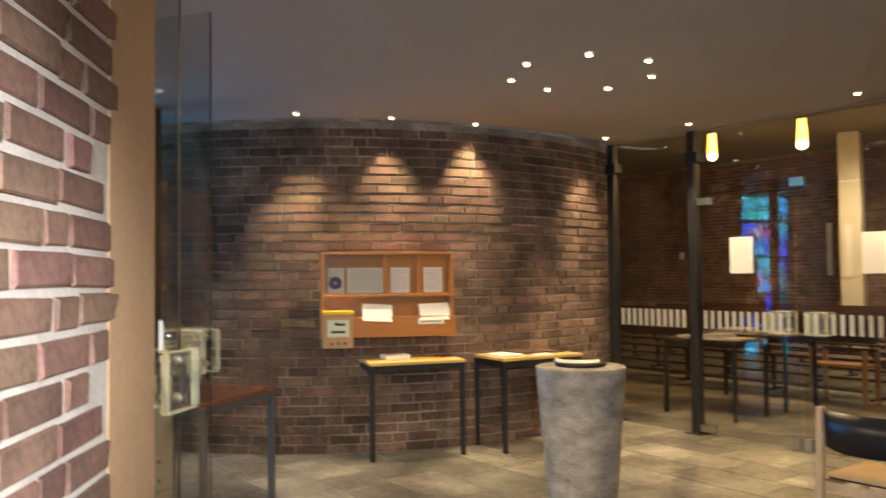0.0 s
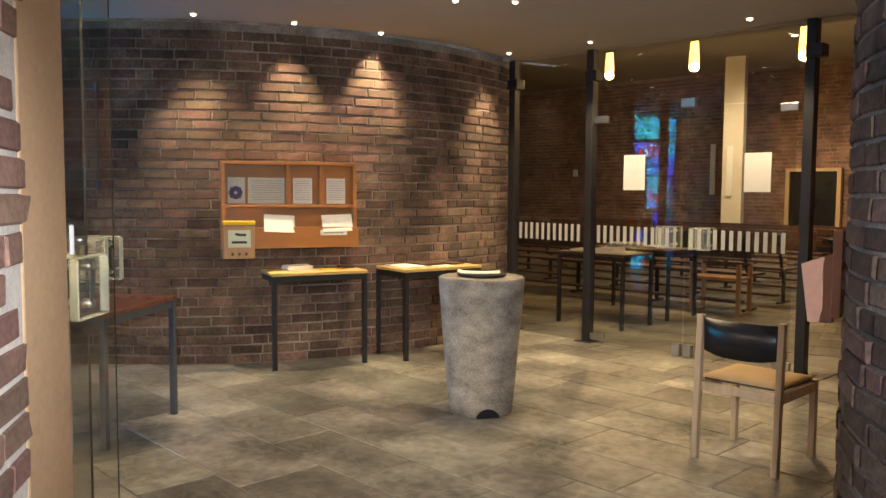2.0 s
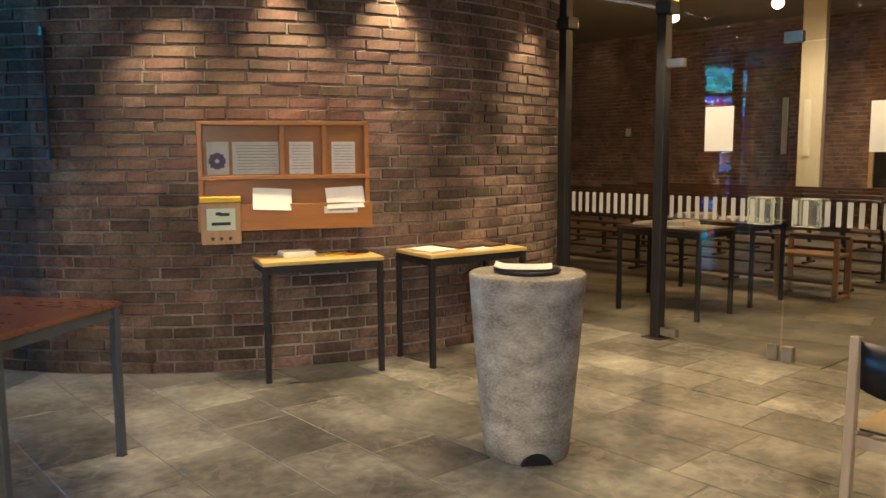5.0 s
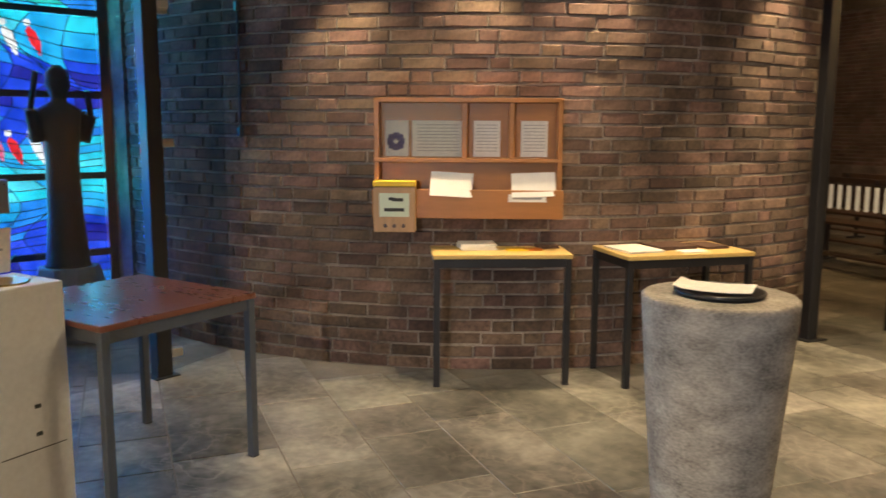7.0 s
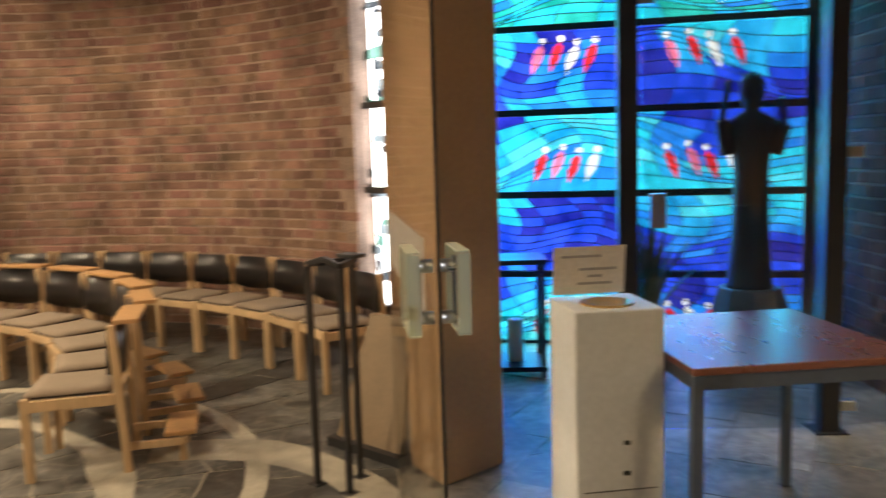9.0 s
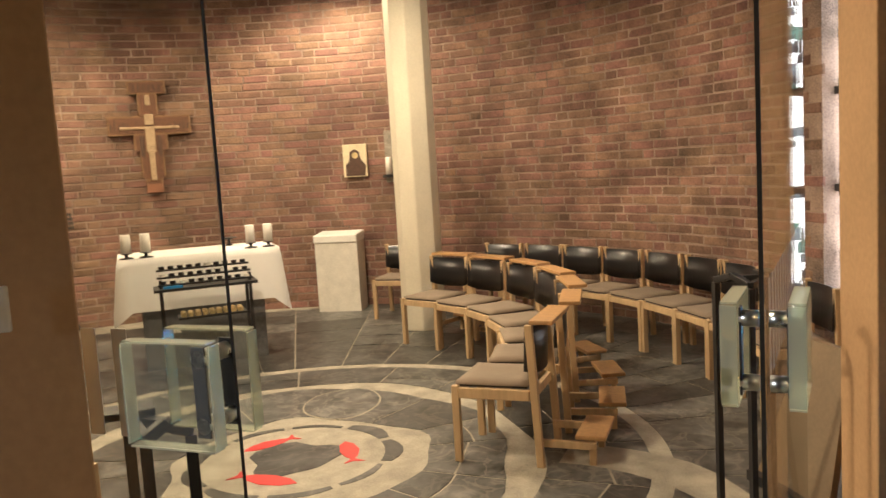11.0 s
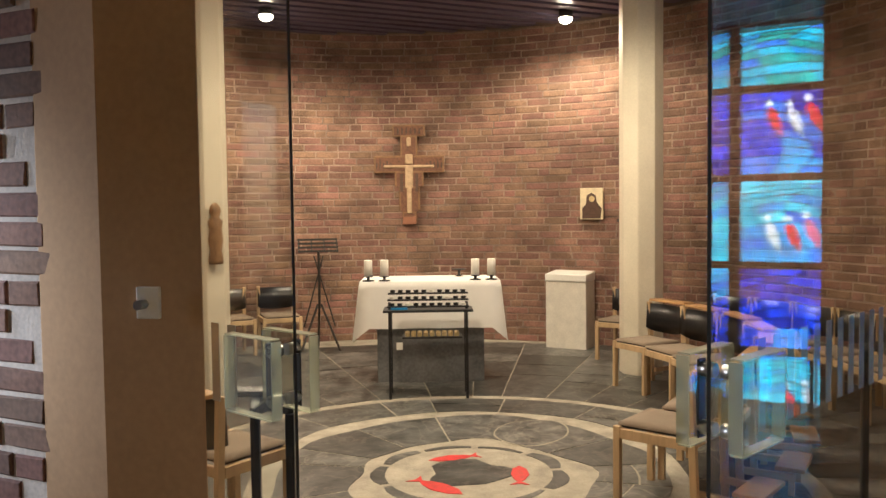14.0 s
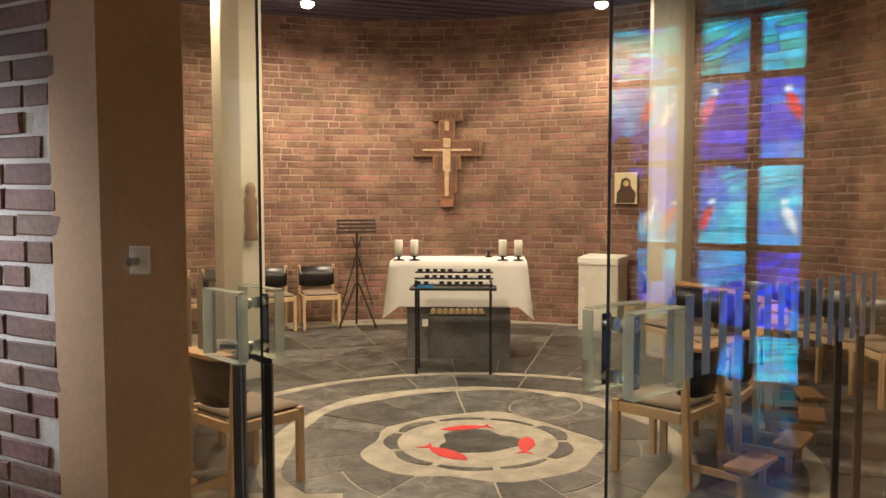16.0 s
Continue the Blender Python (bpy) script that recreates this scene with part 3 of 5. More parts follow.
part("handle", Mesh().box(-4.14, 2.30, 1.0, 0.05, 0.07, 0.16), STEEL, bay, "steel door handle", bevel=0.004)
side_pane = screen_pane("glass_screen", (-4.33, 3.15), (-4.55, 3.62), 0.02, 2.45, False, "clear glass pane beside the brick wall")
for z in (0.10, 1.30, 2.05):
    part("clamp", Mesh().box(-4.345, 3.185, z, 0.06, 0.07, 0.05), STEEL, side_pane, "steel glass clamp", bevel=0.004)

# ---- coloured window ----
window = thing("window_1", "tall stained-glass window in blues and greens with red birds", "window", kind="structure")
WX, WY0, WY1, ROWS = -6.0, 1.14, 3.36, (0.0, 0.50, 1.06, 1.63, 2.20, 2.62)
COLS = (WY0, 2.19, WY1)
frame_bars = Mesh()
for z in ROWS:
    frame_bars.box(WX, (WY0 + WY1) / 2, z - 0.02, 0.06, WY1 - WY0, 0.045)
part("window_frame", frame_bars, BLACK_STEEL, window)
for y in COLS:
    part("mullion", Mesh().box(WX, y, 0, 0.07, 0.075, 2.64), BLACK_STEEL, window)
TONES = {k: stained("glass_" + k, c) for k, c in {"cobalt": (0.004, 0.05, 0.70), "azure": (0.006, 0.22, 0.90), "cyan": (0.008, 0.39, 0.92), "aqua": (0.012, 0.57, 0.82), "teal": (0.01, 0.46, 0.42), "navy": (0.003, 0.01, 0.34), "pale": (0.06, 0.62, 0.90), "red": (0.80, 0.015, 0.03), "white": (0.9, 0.92, 0.95), "pink": (0.85, 0.16, 0.30)}.items()}
rng = random.Random(5)


def cut_edge(poly, p, q, keep):
    """Keeps the part of a flat outline left (keep 1) or right (keep -1) of the line p to q."""
    out = []
    side = lambda a: keep * ((q[0] - p[0]) * (a[1] - p[1]) - (q[1] - p[1]) * (a[0] - p[0]))  # noqa: E731
    for k in range(len(poly)):
        a, b = poly[k], poly[(k + 1) % len(poly)]
        da, db = side(a), side(b)
        if da >= 0:
            out.append(a)
        if (da > 0) != (db > 0) and abs(da - db) > 1e-12:
            t = da / (da - db)
            out.append((a[0] + t * (b[0] - a[0]), a[1] + t * (b[1] - a[1])))
    return out


def without(poly, hole):
    """A convex outline less a convex hole (counter-clockwise), as convex pieces."""
    if max(p[0] for p in poly) < min(p[0] for p in hole) or min(p[0] for p in poly) > max(p[0] for p in hole) or max(p[1] for p in poly) < min(p[1] for p in hole) or min(p[1] for p in poly) > max(p[1] for p in hole):
        return [poly]
    pieces, rest_poly = [], poly
    for k in range(len(hole)):
        p, q = hole[k], hole[(k + 1) % len(hole)]
        outside = cut_edge(rest_poly, p, q, -1)
        if len(outside) > 2:
            pieces.append(outside)
        rest_poly = cut_edge(rest_poly, p, q, 1)
        if len(rest_poly) < 3:
            break
    return pieces


for j in range(2):
    for i in range(len(ROWS) - 1):
        y0, y1, z0, z1 = COLS[j] + 0.035, COLS[j + 1] - 0.035, ROWS[i] + 0.025, ROWS[i + 1] - 0.02
        rows, n = 9, 14
        lean = rng.choice((-1, 1)) * rng.uniform(0.25, 0.5)
        phase = rng.uniform(0, 6)
        cols_cut = [0, rng.uniform(0.14, 0.24), rng.uniform(0.34, 0.44), rng.uniform(0.54, 0.66), rng.uniform(0.78, 0.88), 1]
        lead = Mesh()

        def spot(u, v):
            bend = math.sin(math.pi * min(max(v, 0), 1))
            w = v + bend * (lean * (u - 0.5) * 0.9 + 0.15 * math.sin(5.2 * u + phase))
            x = u + 0.10 * math.sin(math.pi * u) * math.sin(2 * math.pi * v + phase)
            return (y0 + (y1 - y0) * min(max(x, 0), 1), z0 + (z1 - z0) * min(max(w, 0), 1))

        holes = []
        if i in (0, 2, 3):
            base = 0.42 if j == 0 else 0.24
            for k in range(4):
                u, v = base + 0.125 * k + rng.uniform(-0.015, 0.015), (0.34 if i != 3 else 0.66) + 0.03 * math.sin(k * 2)
                cy, cz = y0 + (y1 - y0) * u, z0 + (z1 - z0) * v
                sl = 0.07 if j == 0 else -0.07
                body = [(0.0, -0.115), (0.036, -0.02), (0.032, 0.055), (0.0, 0.09), (-0.032, 0.055), (-0.030, -0.03)]
                bird = [(cy + p + sl * q * 5, cz + q) for p, q in body]
                if k == 3 and i == 0:
                    continue
                holes.append((bird, ("red", "white", "red", "pink")[(k + i) % 4]))
                hx, hz = cy + sl * 0.55, cz + 0.113
                holes.append(([(hx + 0.025 * math.cos(t * 1.0472), hz + 0.025 * math.sin(t * 1.0472)) for t in range(6)], "white"))
        for r in range(rows):
            for c, (a, b) in enumerate(zip(cols_cut, cols_cut[1:])):
                us = [a + (b - a) * k / n for k in range(n + 1)]
                low, high = [spot(u, r / rows) for u in us], [spot(u, (r + 1) / rows) for u in us]
                my, mz = sum(p[0] for p in low + high) / (2 * n + 2), sum(p[1] for p in low + high) / (2 * n + 2)
                swirl = math.sin(5.2 * (0.55 * my * (1 if j else -1) + mz) + 1.5 * math.sin(3.4 * my - 2.1 * mz + i)) + rng.uniform(-0.3, 0.3)
                if i >= 4:
                    tone = rng.choice(["teal", "aqua", "teal", "cyan", "azure", "aqua"])
                elif swirl < -0.62:
                    tone = rng.choice(["cobalt", "cobalt", "navy"])
                elif swirl < -0.05:
                    tone = rng.choice(["azure", "azure", "cobalt"])
                elif swirl < 0.55:
                    tone = rng.choice(["azure", "cyan", "cyan"])
                else:
                    tone = rng.choice(["cyan", "aqua", "pale"])
                pane = Mesh()
                for k in range(n):
                    quad = [low[k], low[k + 1], high[k + 1], high[k]]
                    pieces = [quad]
                    for hole, _ in holes:
                        pieces = [q for p in pieces for q in without(p, hole)]
                    for p in pieces:
                        pane.add([(WX, y, z) for y, z in p], [tuple(range(len(p)))])
                if pane.v:
                    part("pane", pane, TONES[tone], window)
                for p, q in zip(low, low[1:]):
                    if math.dist(p, q) > 1e-3:
                        lead.bar((WX + 0.003, *p), (WX + 0.003, *q), 0.007, 0.006)
            for a in cols_cut[1:-1]:
                p, q = spot(a, r / rows), spot(a, (r + 1) / rows)
                if math.dist(p, q) > 1e-3:
                    lead.bar((WX + 0.003, *p), (WX + 0.003, *q), 0.007, 0.006, up=(0, 1, 0))
        part("lead_came", lead, LEAD, window)
        for hole, tone in holes:
            part("pane", Mesh().add([(WX, y, z) for y, z in hole], [tuple(range(6))]), TONES[tone], window, "bird-shaped " + tone + " glass piece")
tagged(part("backdrop_sky", Mesh().box(-6.9, 2.1, -0.1, 0.02, 4.2, 4.0), OUTSIDE), "bright overcast sky behind the coloured window", "sky", kind="structure")

# ---- slit window in the chapel ----
slit = thing("window_2", "narrow floor-to-ceiling window of white textured glass pieces", "window", kind="structure")
sa, sb = polar(CHAPEL_C, CHAPEL_R + 0.10, 144.6), polar(CHAPEL_C, CHAPEL_R + 0.10, 139.9)
sd = (sb - sa)
rng = random.Random(9)
WHITE_GLASS = [stained("glass_white_" + k, c) for k, c in (("a", (0.85, 0.88, 0.9)), ("b", (0.10, 0.12, 0.13)), ("c", (0.012, 0.016, 0.02)), ("d", (0.05, 0.11, 0.09)))]
for z in (0.30, 1.13, 1.72, 2.5, 3.05):
    part("frame_bar", Mesh().bar((*sa, z), (*sb, z), 0.05, 0.045), BLACK_STEEL, slit)
z = 0.30
while z < 3.05:
    h = rng.uniform(0.035, 0.085)
    us = [0] + sorted(rng.uniform(0.2, 0.8) for _ in range(2)) + [1]
    for a, b in zip(us, us[1:]):
        p, q = sa + sd * a, sa + sd * b
        k = rng.uniform(-0.025, 0.025)
        tone = rng.choices(WHITE_GLASS, (12, 3, 3, 1))[0]
        part("pane", Mesh().add([(*p, z), (*q, z), (*q, z + h + k), (*p, z + h - k)], [(0, 1, 2, 3)]), tone, slit)
    z += h
sill = structure("window_sill", slab(sa, sb, (sa - CHAPEL_C).normalized() * 0.12, 0, 0.28), MORTAR, "low sill below the slit window", "sill")
sm = polar(CHAPEL_C, CHAPEL_R + 0.16, 142.2)
tagged(part("backdrop_slit", slab(sm - sd * 0.75, sm + sd * 0.60, (sm - CHAPEL_C).normalized() * 0.02, -0.1, 3.6), glowing("bright_day_outside", (1.0, 0.99, 0.97), 7.0)), "bright daylight behind the slit window", "sky", kind="structure")

# ---- lamps ----


def downlight(x, y, z, group, glow=BULB, r=0.02):
    t = thing("ceiling_spotlight", "small recessed ceiling spotlight, lit", "ceiling light", pose(x, y, z), group)
    part("bezel", Mesh().lathe([(r * 1.5, -0.008), (r * 1.5, 0.0), (r * 1.2, 0.0), (r * 1.05, -0.008)], 18), STEEL, t, "thin metal ring", smooth=True)
    part("bulb", Mesh().lathe([(r, -0.012), (r * 0.8, -0.02), (0.004, -0.024)], 14), glow, t, smooth=True)
    return t


WALL_SPOTS = ((-3.61, 3.84), (-3.16, 4.41), (-2.80, 5.04), (-2.28, 6.35))
for x, y in WALL_SPOTS:
    downlight(x, y, LOBBY_H, "wall-washing spotlights of the lobby")
    d = (LOBBY_C - Vector((x, y))).normalized()
    lamp("wall_wash", "SPOT", (x + d[0] * 0.04, y + d[1] * 0.04, LOBBY_H - 0.04), (x + d[0] * 0.06, y + d[1] * 0.06, 0.0), 130, WARM, cone=78, blend=1.0, radius=0.04)
for x, y in ((-1.53, 3.70), (-1.15, 3.74), (-0.94, 4.07), (-1.07, 4.44), (-1.42, 4.56), (-1.75, 4.34), (-1.80, 3.97)):
    downlight(x, y, LOBBY_H, "spotlights in a ring over the concrete stand")
lamp("ring_spots", "SPOT", (-1.36, 4.13, LOBBY_H - 0.05), (-1.36, 4.13, 0), 150, WARM, cone=140, blend=0.5, radius=0.25)
for x, y in ((-1.45, 6.16), (-0.14, 5.80)):
    downlight(x, y, LOBBY_H, "spotlights along the glass screen")
    lamp("screen_spot", "SPOT", (x, y, LOBBY_H - 0.04), (x, y - 0.15, 0), 140, WARM, cone=100, blend=0.6, radius=0.03)
CHAPEL_WARM = (1.0, 0.77, 0.49)
for x, y, watts in ((-2.45, -4.9, 265), (-5.2, -3.98, 190), (-4.6, -1.5, 85), (-1.2, -3.3, 200), (-1.5, -0.6, 250), (-3.4, -2.4, 240)):
    t = thing("ceiling_spotlight", "bright cylindrical ceiling spotlight, lit, four of the six added as fill", "ceiling light", pose(x, y, CHAPEL_H), "chapel ceiling spotlights")
    part("can", Mesh().lathe([(0.07, -0.10), (0.07, 0.0), (0.06, 0.0), (0.055, -0.06)], 18), BLACK_STEEL, t, smooth=True)
    part("bulb", Mesh().lathe([(0.052, -0.07), (0.066, -0.11), (0.05, -0.14), (0.015, -0.155)], 16), BULB_STRONG, t, smooth=True)
    inward = (CHAPEL_C - Vector((x, y))) * 0.12
    lamp("chapel_spot_and_fill", "SPOT", (x, y, CHAPEL_H - 0.19), (x + inward[0], y + inward[1], 0), watts, CHAPEL_WARM, cone=176, blend=0.6, radius=0.06)

# ---- lobby furniture ----


def tube_table(label, x, y, turn, w, d, h, top, legs, group, rail=0.045):
    t = thing("table", label, "table", pose(x, y, 0, 0, 0, turn), group)
    part("tabletop", Mesh().box(0, 0, h - 0.024, w, d, 0.024), top, t, bevel=0.004)
    frame_m = Mesh()
    for sx in (-1, 1):
        frame_m.box(sx * (w / 2 - 0.025), 0, h - 0.026 - rail, 0.025, d - 0.06, rail)
    for sy in (-1, 1):
        frame_m.box(0, sy * (d / 2 - 0.025), h - 0.026 - rail, w - 0.06, 0.025, rail)
    part("apron", frame_m, legs, t)
    for sx in (-1, 1):
        for sy in (-1, 1):
            leg = part("leg", Mesh().box(sx * (w / 2 - 0.022), sy * (d / 2 - 0.022), 0.01, 0.034, 0.034, h - 0.036), legs, t, bevel=0.003)
            part("foot", Mesh().box(sx * (w / 2 - 0.022), sy * (d / 2 - 0.022), 0, 0.036, 0.036, 0.012), BLACK_STEEL, leg)
    return t


tube_table("small table with yellow wooden top and black steel legs", -3.15, 4.61, 55, 0.76, 0.44, 0.74, TABLE_TOP, BLACK_STEEL, "leaflet tables")
tube_table("small table with yellow wooden top covered in leaflets", -2.57, 5.42, 66, 0.78, 0.46, 0.74, TABLE_TOP, BLACK_STEEL, "leaflet tables")
tube_table("mahogany-topped table with blue-grey steel legs beside the white plinth", -3.165, 2.55, 18, 0.76, 0.73, 0.725, MAHOGANY, GREY_STEEL, "lobby tables")
tube_table("dark table with leaflets behind the glass screen", -1.76, 7.64, -17, 0.82, 0.55, 0.75, DARK_WOOD, BLACK_STEEL, "nave tables")
tube_table("dark table with leaflets farther behind the glass", -1.65, 8.55, -17, 1.1, 0.6, 0.75, DARK_WOOD, BLACK_STEEL, "nave tables")


def sheet_pile(name, label, x, y, z, turn, w, d, h, mat, category="leaflet", group="leaflets on the tables", lean=0.0):
    t = thing(name, label, category, pose(x, y, z, 0, 0, turn), group)
    n = max(1, min(5, int(h / 0.006)))
    r = random.Random(int(abs(x * 977 + y * 131)))
    for k in range(n):
        mm = pose(r.uniform(-0.006, 0.006), r.uniform(-0.006, 0.006), k * h / n, 0, 0, r.uniform(-4, 4))
        part("page", Mesh().box(0, 0, 0, w, d, h / n * 0.94), mat, t, m=mm)
    return t


def lead_in(cx, cy, turn, u, v):
    a = radians(turn)
    return cx + u * math.cos(a) - v * math.sin(a), cy + u * math.sin(a) + v * math.cos(a)


for (cx, cy), items in (((-3.15, 4.61), ((-0.12, 0.02, 0.20, 0.15, 0.035, PAPER, "stack of white newsletters"), (0.10, -0.05, 0.12, 0.07, 0.008, YELLOW, "yellow leaflet"), (0.19, -0.05, 0.10, 0.06, 0.008, ORANGE, "orange leaflet"), (0.28, 0.04, 0.12, 0.08, 0.02, BROWN_PRINT, "dark booklet"))), ((-2.57, 5.42), ((-0.24, 0.0, 0.22, 0.28, 0.012, PAPER_GREY, "grey printed booklet"), (0.0, 0.03, 0.24, 0.20, 0.022, BROWN_PRINT, "brown booklet"), (0.05, -0.13, 0.16, 0.1, 0.006, PAPER, "white leaflet"), (0.24, 0.02, 0.15, 0.2, 0.014, BROWN_PRINT, "brown booklet"))), ((-1.76, 7.64), ((-0.25, 0, 0.2, 0.28, 0.02, PAPER_GREY, "grey leaflets"), (0.02, 0.05, 0.2, 0.28, 0.04, PAPER, "white leaflets"), (0.28, -0.05, 0.2, 0.28, 0.015, PAPER_GREY, "grey leaflets"), (0.1, -0.15, 0.16, 0.2, 0.01, PAPER, "white leaflets"))), ((-1.65, 8.55), ((-0.2, 0, 0.3, 0.3, 0.04, PAPER_GREY, "grey leaflets"), (0.2, 0.05, 0.25, 0.3, 0.02, PAPER, "white leaflets")))):
    turn = (55 if cx < -3 else 66) if cx < -2 else -17
    for u, v, w, d, h, mat, what in items:
        x, y = lead_in(cx, cy, turn, u, v)
        sheet_pile("leaflet", what + " lying on the table", x, y, 0.74 if cx < -2 else 0.75, turn + 5, w, d, h, mat)

# rack on the wall for leaflets, and the collecting box under it
rc = polar(LOBBY_C, LOBBY_R + 0.045, -41.15)
rack = thing("leaflet_rack", "orange beech wall rack with papers behind glass and a leaflet tray", "wall rack", pose(rc[0], rc[1], 0, 0, 0, 49.2))
RW, RZ0, RZ1 = 1.04, 0.915, 1.575
part("back_panel", Mesh().box(0, 0.012, RZ0, RW, 0.02, RZ1 - RZ0), BOARD, rack)
for x in (-RW / 2 + 0.014, RW / 2 - 0.014):
    part("side_panel", Mesh().box(x, -0.045, RZ0, 0.028, 0.09, RZ1 - RZ0), BOARD, rack, bevel=0.003)
for x in (-0.02, 0.24):
    part("divider", Mesh().box(x, -0.04, RZ0 + 0.33, 0.03, 0.08, 0.32), BOARD, rack, bevel=0.003)
for z, d in ((RZ1 - 0.022, 0.09), (RZ0 + 0.31, 0.10), (RZ0, 0.11)):
    part("shelf", Mesh().box(0, -0.045, z, RW, d, 0.024), BOARD, rack, bevel=0.003)
part("tray_front", Mesh().box(0, -0.10, RZ0, RW + 0.02, 0.016, 0.16), BOARD, rack, bevel=0.003)
part("pane", Mesh().box(-0.27, -0.085, RZ0 + 0.335, 0.46, 0.004, 0.30), RACK_GLASS, rack)
for x, z, w, h, mat, what in ((-0.40, 1.255, 0.13, 0.20, PAPER_GREY, "leaflet with a dark blue printed emblem"), (-0.17, 1.255, 0.29, 0.20, PAPER_GREY, "grey printed sheet pinned in the rack"), (0.105, 1.255, 0.15, 0.20, PAPER_GREY, "grey printed sheet pinned in the rack"), (0.37, 1.255, 0.15, 0.20, PAPER_GREY, "grey printed sheet pinned in the rack")):
    p = thing("printed_sheet", what, "paper", rack.matrix_basis.copy(), "papers in the wall rack")
    part("sheet", Mesh().box(x, -0.004, z, w, 0.003, h), mat, p)
    lines = Mesh()
    for k in range(9):
        lines.box(x, -0.0075, z + 0.03 + k * 0.018, w * 0.8, 0.002, 0.004)
    part("print", lines, INK_GREY if "blue" not in what else PAPER_GREY, p)
    if "blue" in what:
        m = Mesh()
        for a in range(8):
            m.box(x - 0.005 + 0.032 * math.cos(a * 0.785), -0.008, z + 0.065 + 0.032 * math.sin(a * 0.785), 0.036, 0.0025, 0.036)
        part("emblem", m, BLUE_PRINT, p, "dark blue printed pattern")
for x, tilt, mat, w in ((-0.10, 0, PAPER, 0.22), (0.36, 0, PAPER, 0.23)):
    m = rack.matrix_basis @ pose(x, -0.128 if x < 0 else -0.118, RZ0 + 0.125, -24, 3 if x < 0 else -2, 0)
    p = thing("leaflet_bundle", "bundle of white leaflets leaning in the rack tray", "leaflet", m, "leaflets in the rack tray")
    for k in range(3):
        part("page", Mesh().box(0.008 * k, 0.008 * k, 0.004 * k, w, 0.004, 0.14), mat, p)
lab = thing("shelf_label", "small white label with one printed line", "label", rack.matrix_basis.copy())
part("card", Mesh().box(0.33, -0.11, RZ0 + 0.095, 0.21, 0.003, 0.042), PAPER, lab)
part("print", Mesh().box(0.33, -0.1125, RZ0 + 0.11, 0.16, 0.002, 0.012), INK_GREY, lab)
cb = thing("collecting_box", "small wooden collecting box with yellow lid and green label", "box", rack.matrix_basis.copy())
part("body", Mesh().box(-0.40, -0.14, 0.845, 0.23, 0.08, 0.25), OAK, cb, bevel=0.004)
part("lid", Mesh().box(-0.40, -0.145, 1.097, 0.235, 0.10, 0.03), YELLOW, cb, "yellow lid", bevel=0.004)
part("label_card", Mesh().box(-0.40, -0.182, 0.93, 0.165, 0.003, 0.13), GREEN_PAPER, cb, "pale green label")
words = Mesh()
for x, z, w in ((-0.415, 1.02, 0.03), (-0.38, 1.015, 0.06), (-0.40, 0.96, 0.11)):
    words.box(x, -0.185, z, w, 0.002, 0.018)
part("print", words, INK, cb)
for k in (-1, 0, 1):
    part("hole_shade", Mesh().lathe([(0.011, 0), (0.011, 0.004)], 12, m=pose(-0.40 + k * 0.05, -0.18, 0.88, 90)), DARK_WOOD, cb, "dark disc painting the shade of a round hole")

# concrete stand with a dark bowl and a sheet
FX, FY = -1.378, 4.02
stand = thing("concrete_stand", "tapered rough concrete stand with an arched notch at its foot", "stand", pose(FX, FY, 0))
fn, rings = 40, [(0.195, 0.0), (0.205, 0.1), (0.227, 0.35), (0.248, 0.6), (0.263, 0.80), (0.265, 0.835), (0.256, 0.842)]
body = Mesh().lathe(rings, fn)
bodyob = part("body", body, CONCRETE, stand, smooth=True)
notch_dir = -50.0
notch_shade = part("notch", Mesh().rod((0.2, 0, 0), (0.4, 0, 0), 0.075, 20), BLACK_SHELL, stand, "black plug painting the shade of the arched notch", m=pose(0, 0, 0, 0, 0, notch_dir) @ pose(-0.196, 0, -0.012))
part("bowl", Mesh().lathe([(0.145, 0.842), (0.155, 0.858), (0.14, 0.862), (0.12, 0.85), (0.01, 0.848)], 36), BLACK_SHELL, stand, "black shallow bowl", smooth=True)
sheet = thing("paper_sheet", "white printed sheet lying across the dark bowl", "paper", pose(FX - 0.02, FY, 0.8605, 0, 0, 25))
curl = Mesh()
for k in range(8):
    x0, x1 = -0.13 + k * 0.0325, -0.13 + (k + 1) * 0.0325
    z0, z1 = 0.35 * x0 * x0 + 0.008 * (k < 1), 0.35 * x1 * x1
    curl.add([(x0, -0.09, z0 + 0.002), (x1, -0.09, z1 + 0.002), (x1, 0.09, z1 + 0.002), (x0, 0.09, z0 + 0.002), (x0, -0.09, z0 + 0.004), (x1, -0.09, z1 + 0.004), (x1, 0.09, z1 + 0.004), (x0, 0.09, z0 + 0.004)], [(0, 1, 2, 3), (4, 5, 6, 7), (0, 1, 5, 4), (2, 3, 7, 6)])
part("sheet", curl, PAPER_GREY, sheet)

# white plinth with a brass bowl and a card
PM = pose(-2.947, 2.066, 0, 0, 0, 110)
plinth = thing("plinth", "tall white painted plinth with a sunken brass bowl, scuffed", "plinth", PM)
PW, PH = 0.29, 0.873
part("body", Mesh().box(0, 0, 0, PW, PW, PH), PLINTH_WHITE, plinth, bevel=0.006)
part("bowl", Mesh().lathe([(0.085, PH - 0.002), (0.088, PH + 0.006), (0.08, PH + 0.006), (0.05, PH - 0.0), (0.01, PH + 0.001)], 28, (0.0, -0.02, 0)), BRASS, plinth, "dull brass bowl", smooth=True)
for z in (0.44, 0.34):
    part("keyhole", Mesh().box(0.02, -PW / 2 - 0.001, z, 0.022, 0.004, 0.014), INK, plinth, "small dark lock")
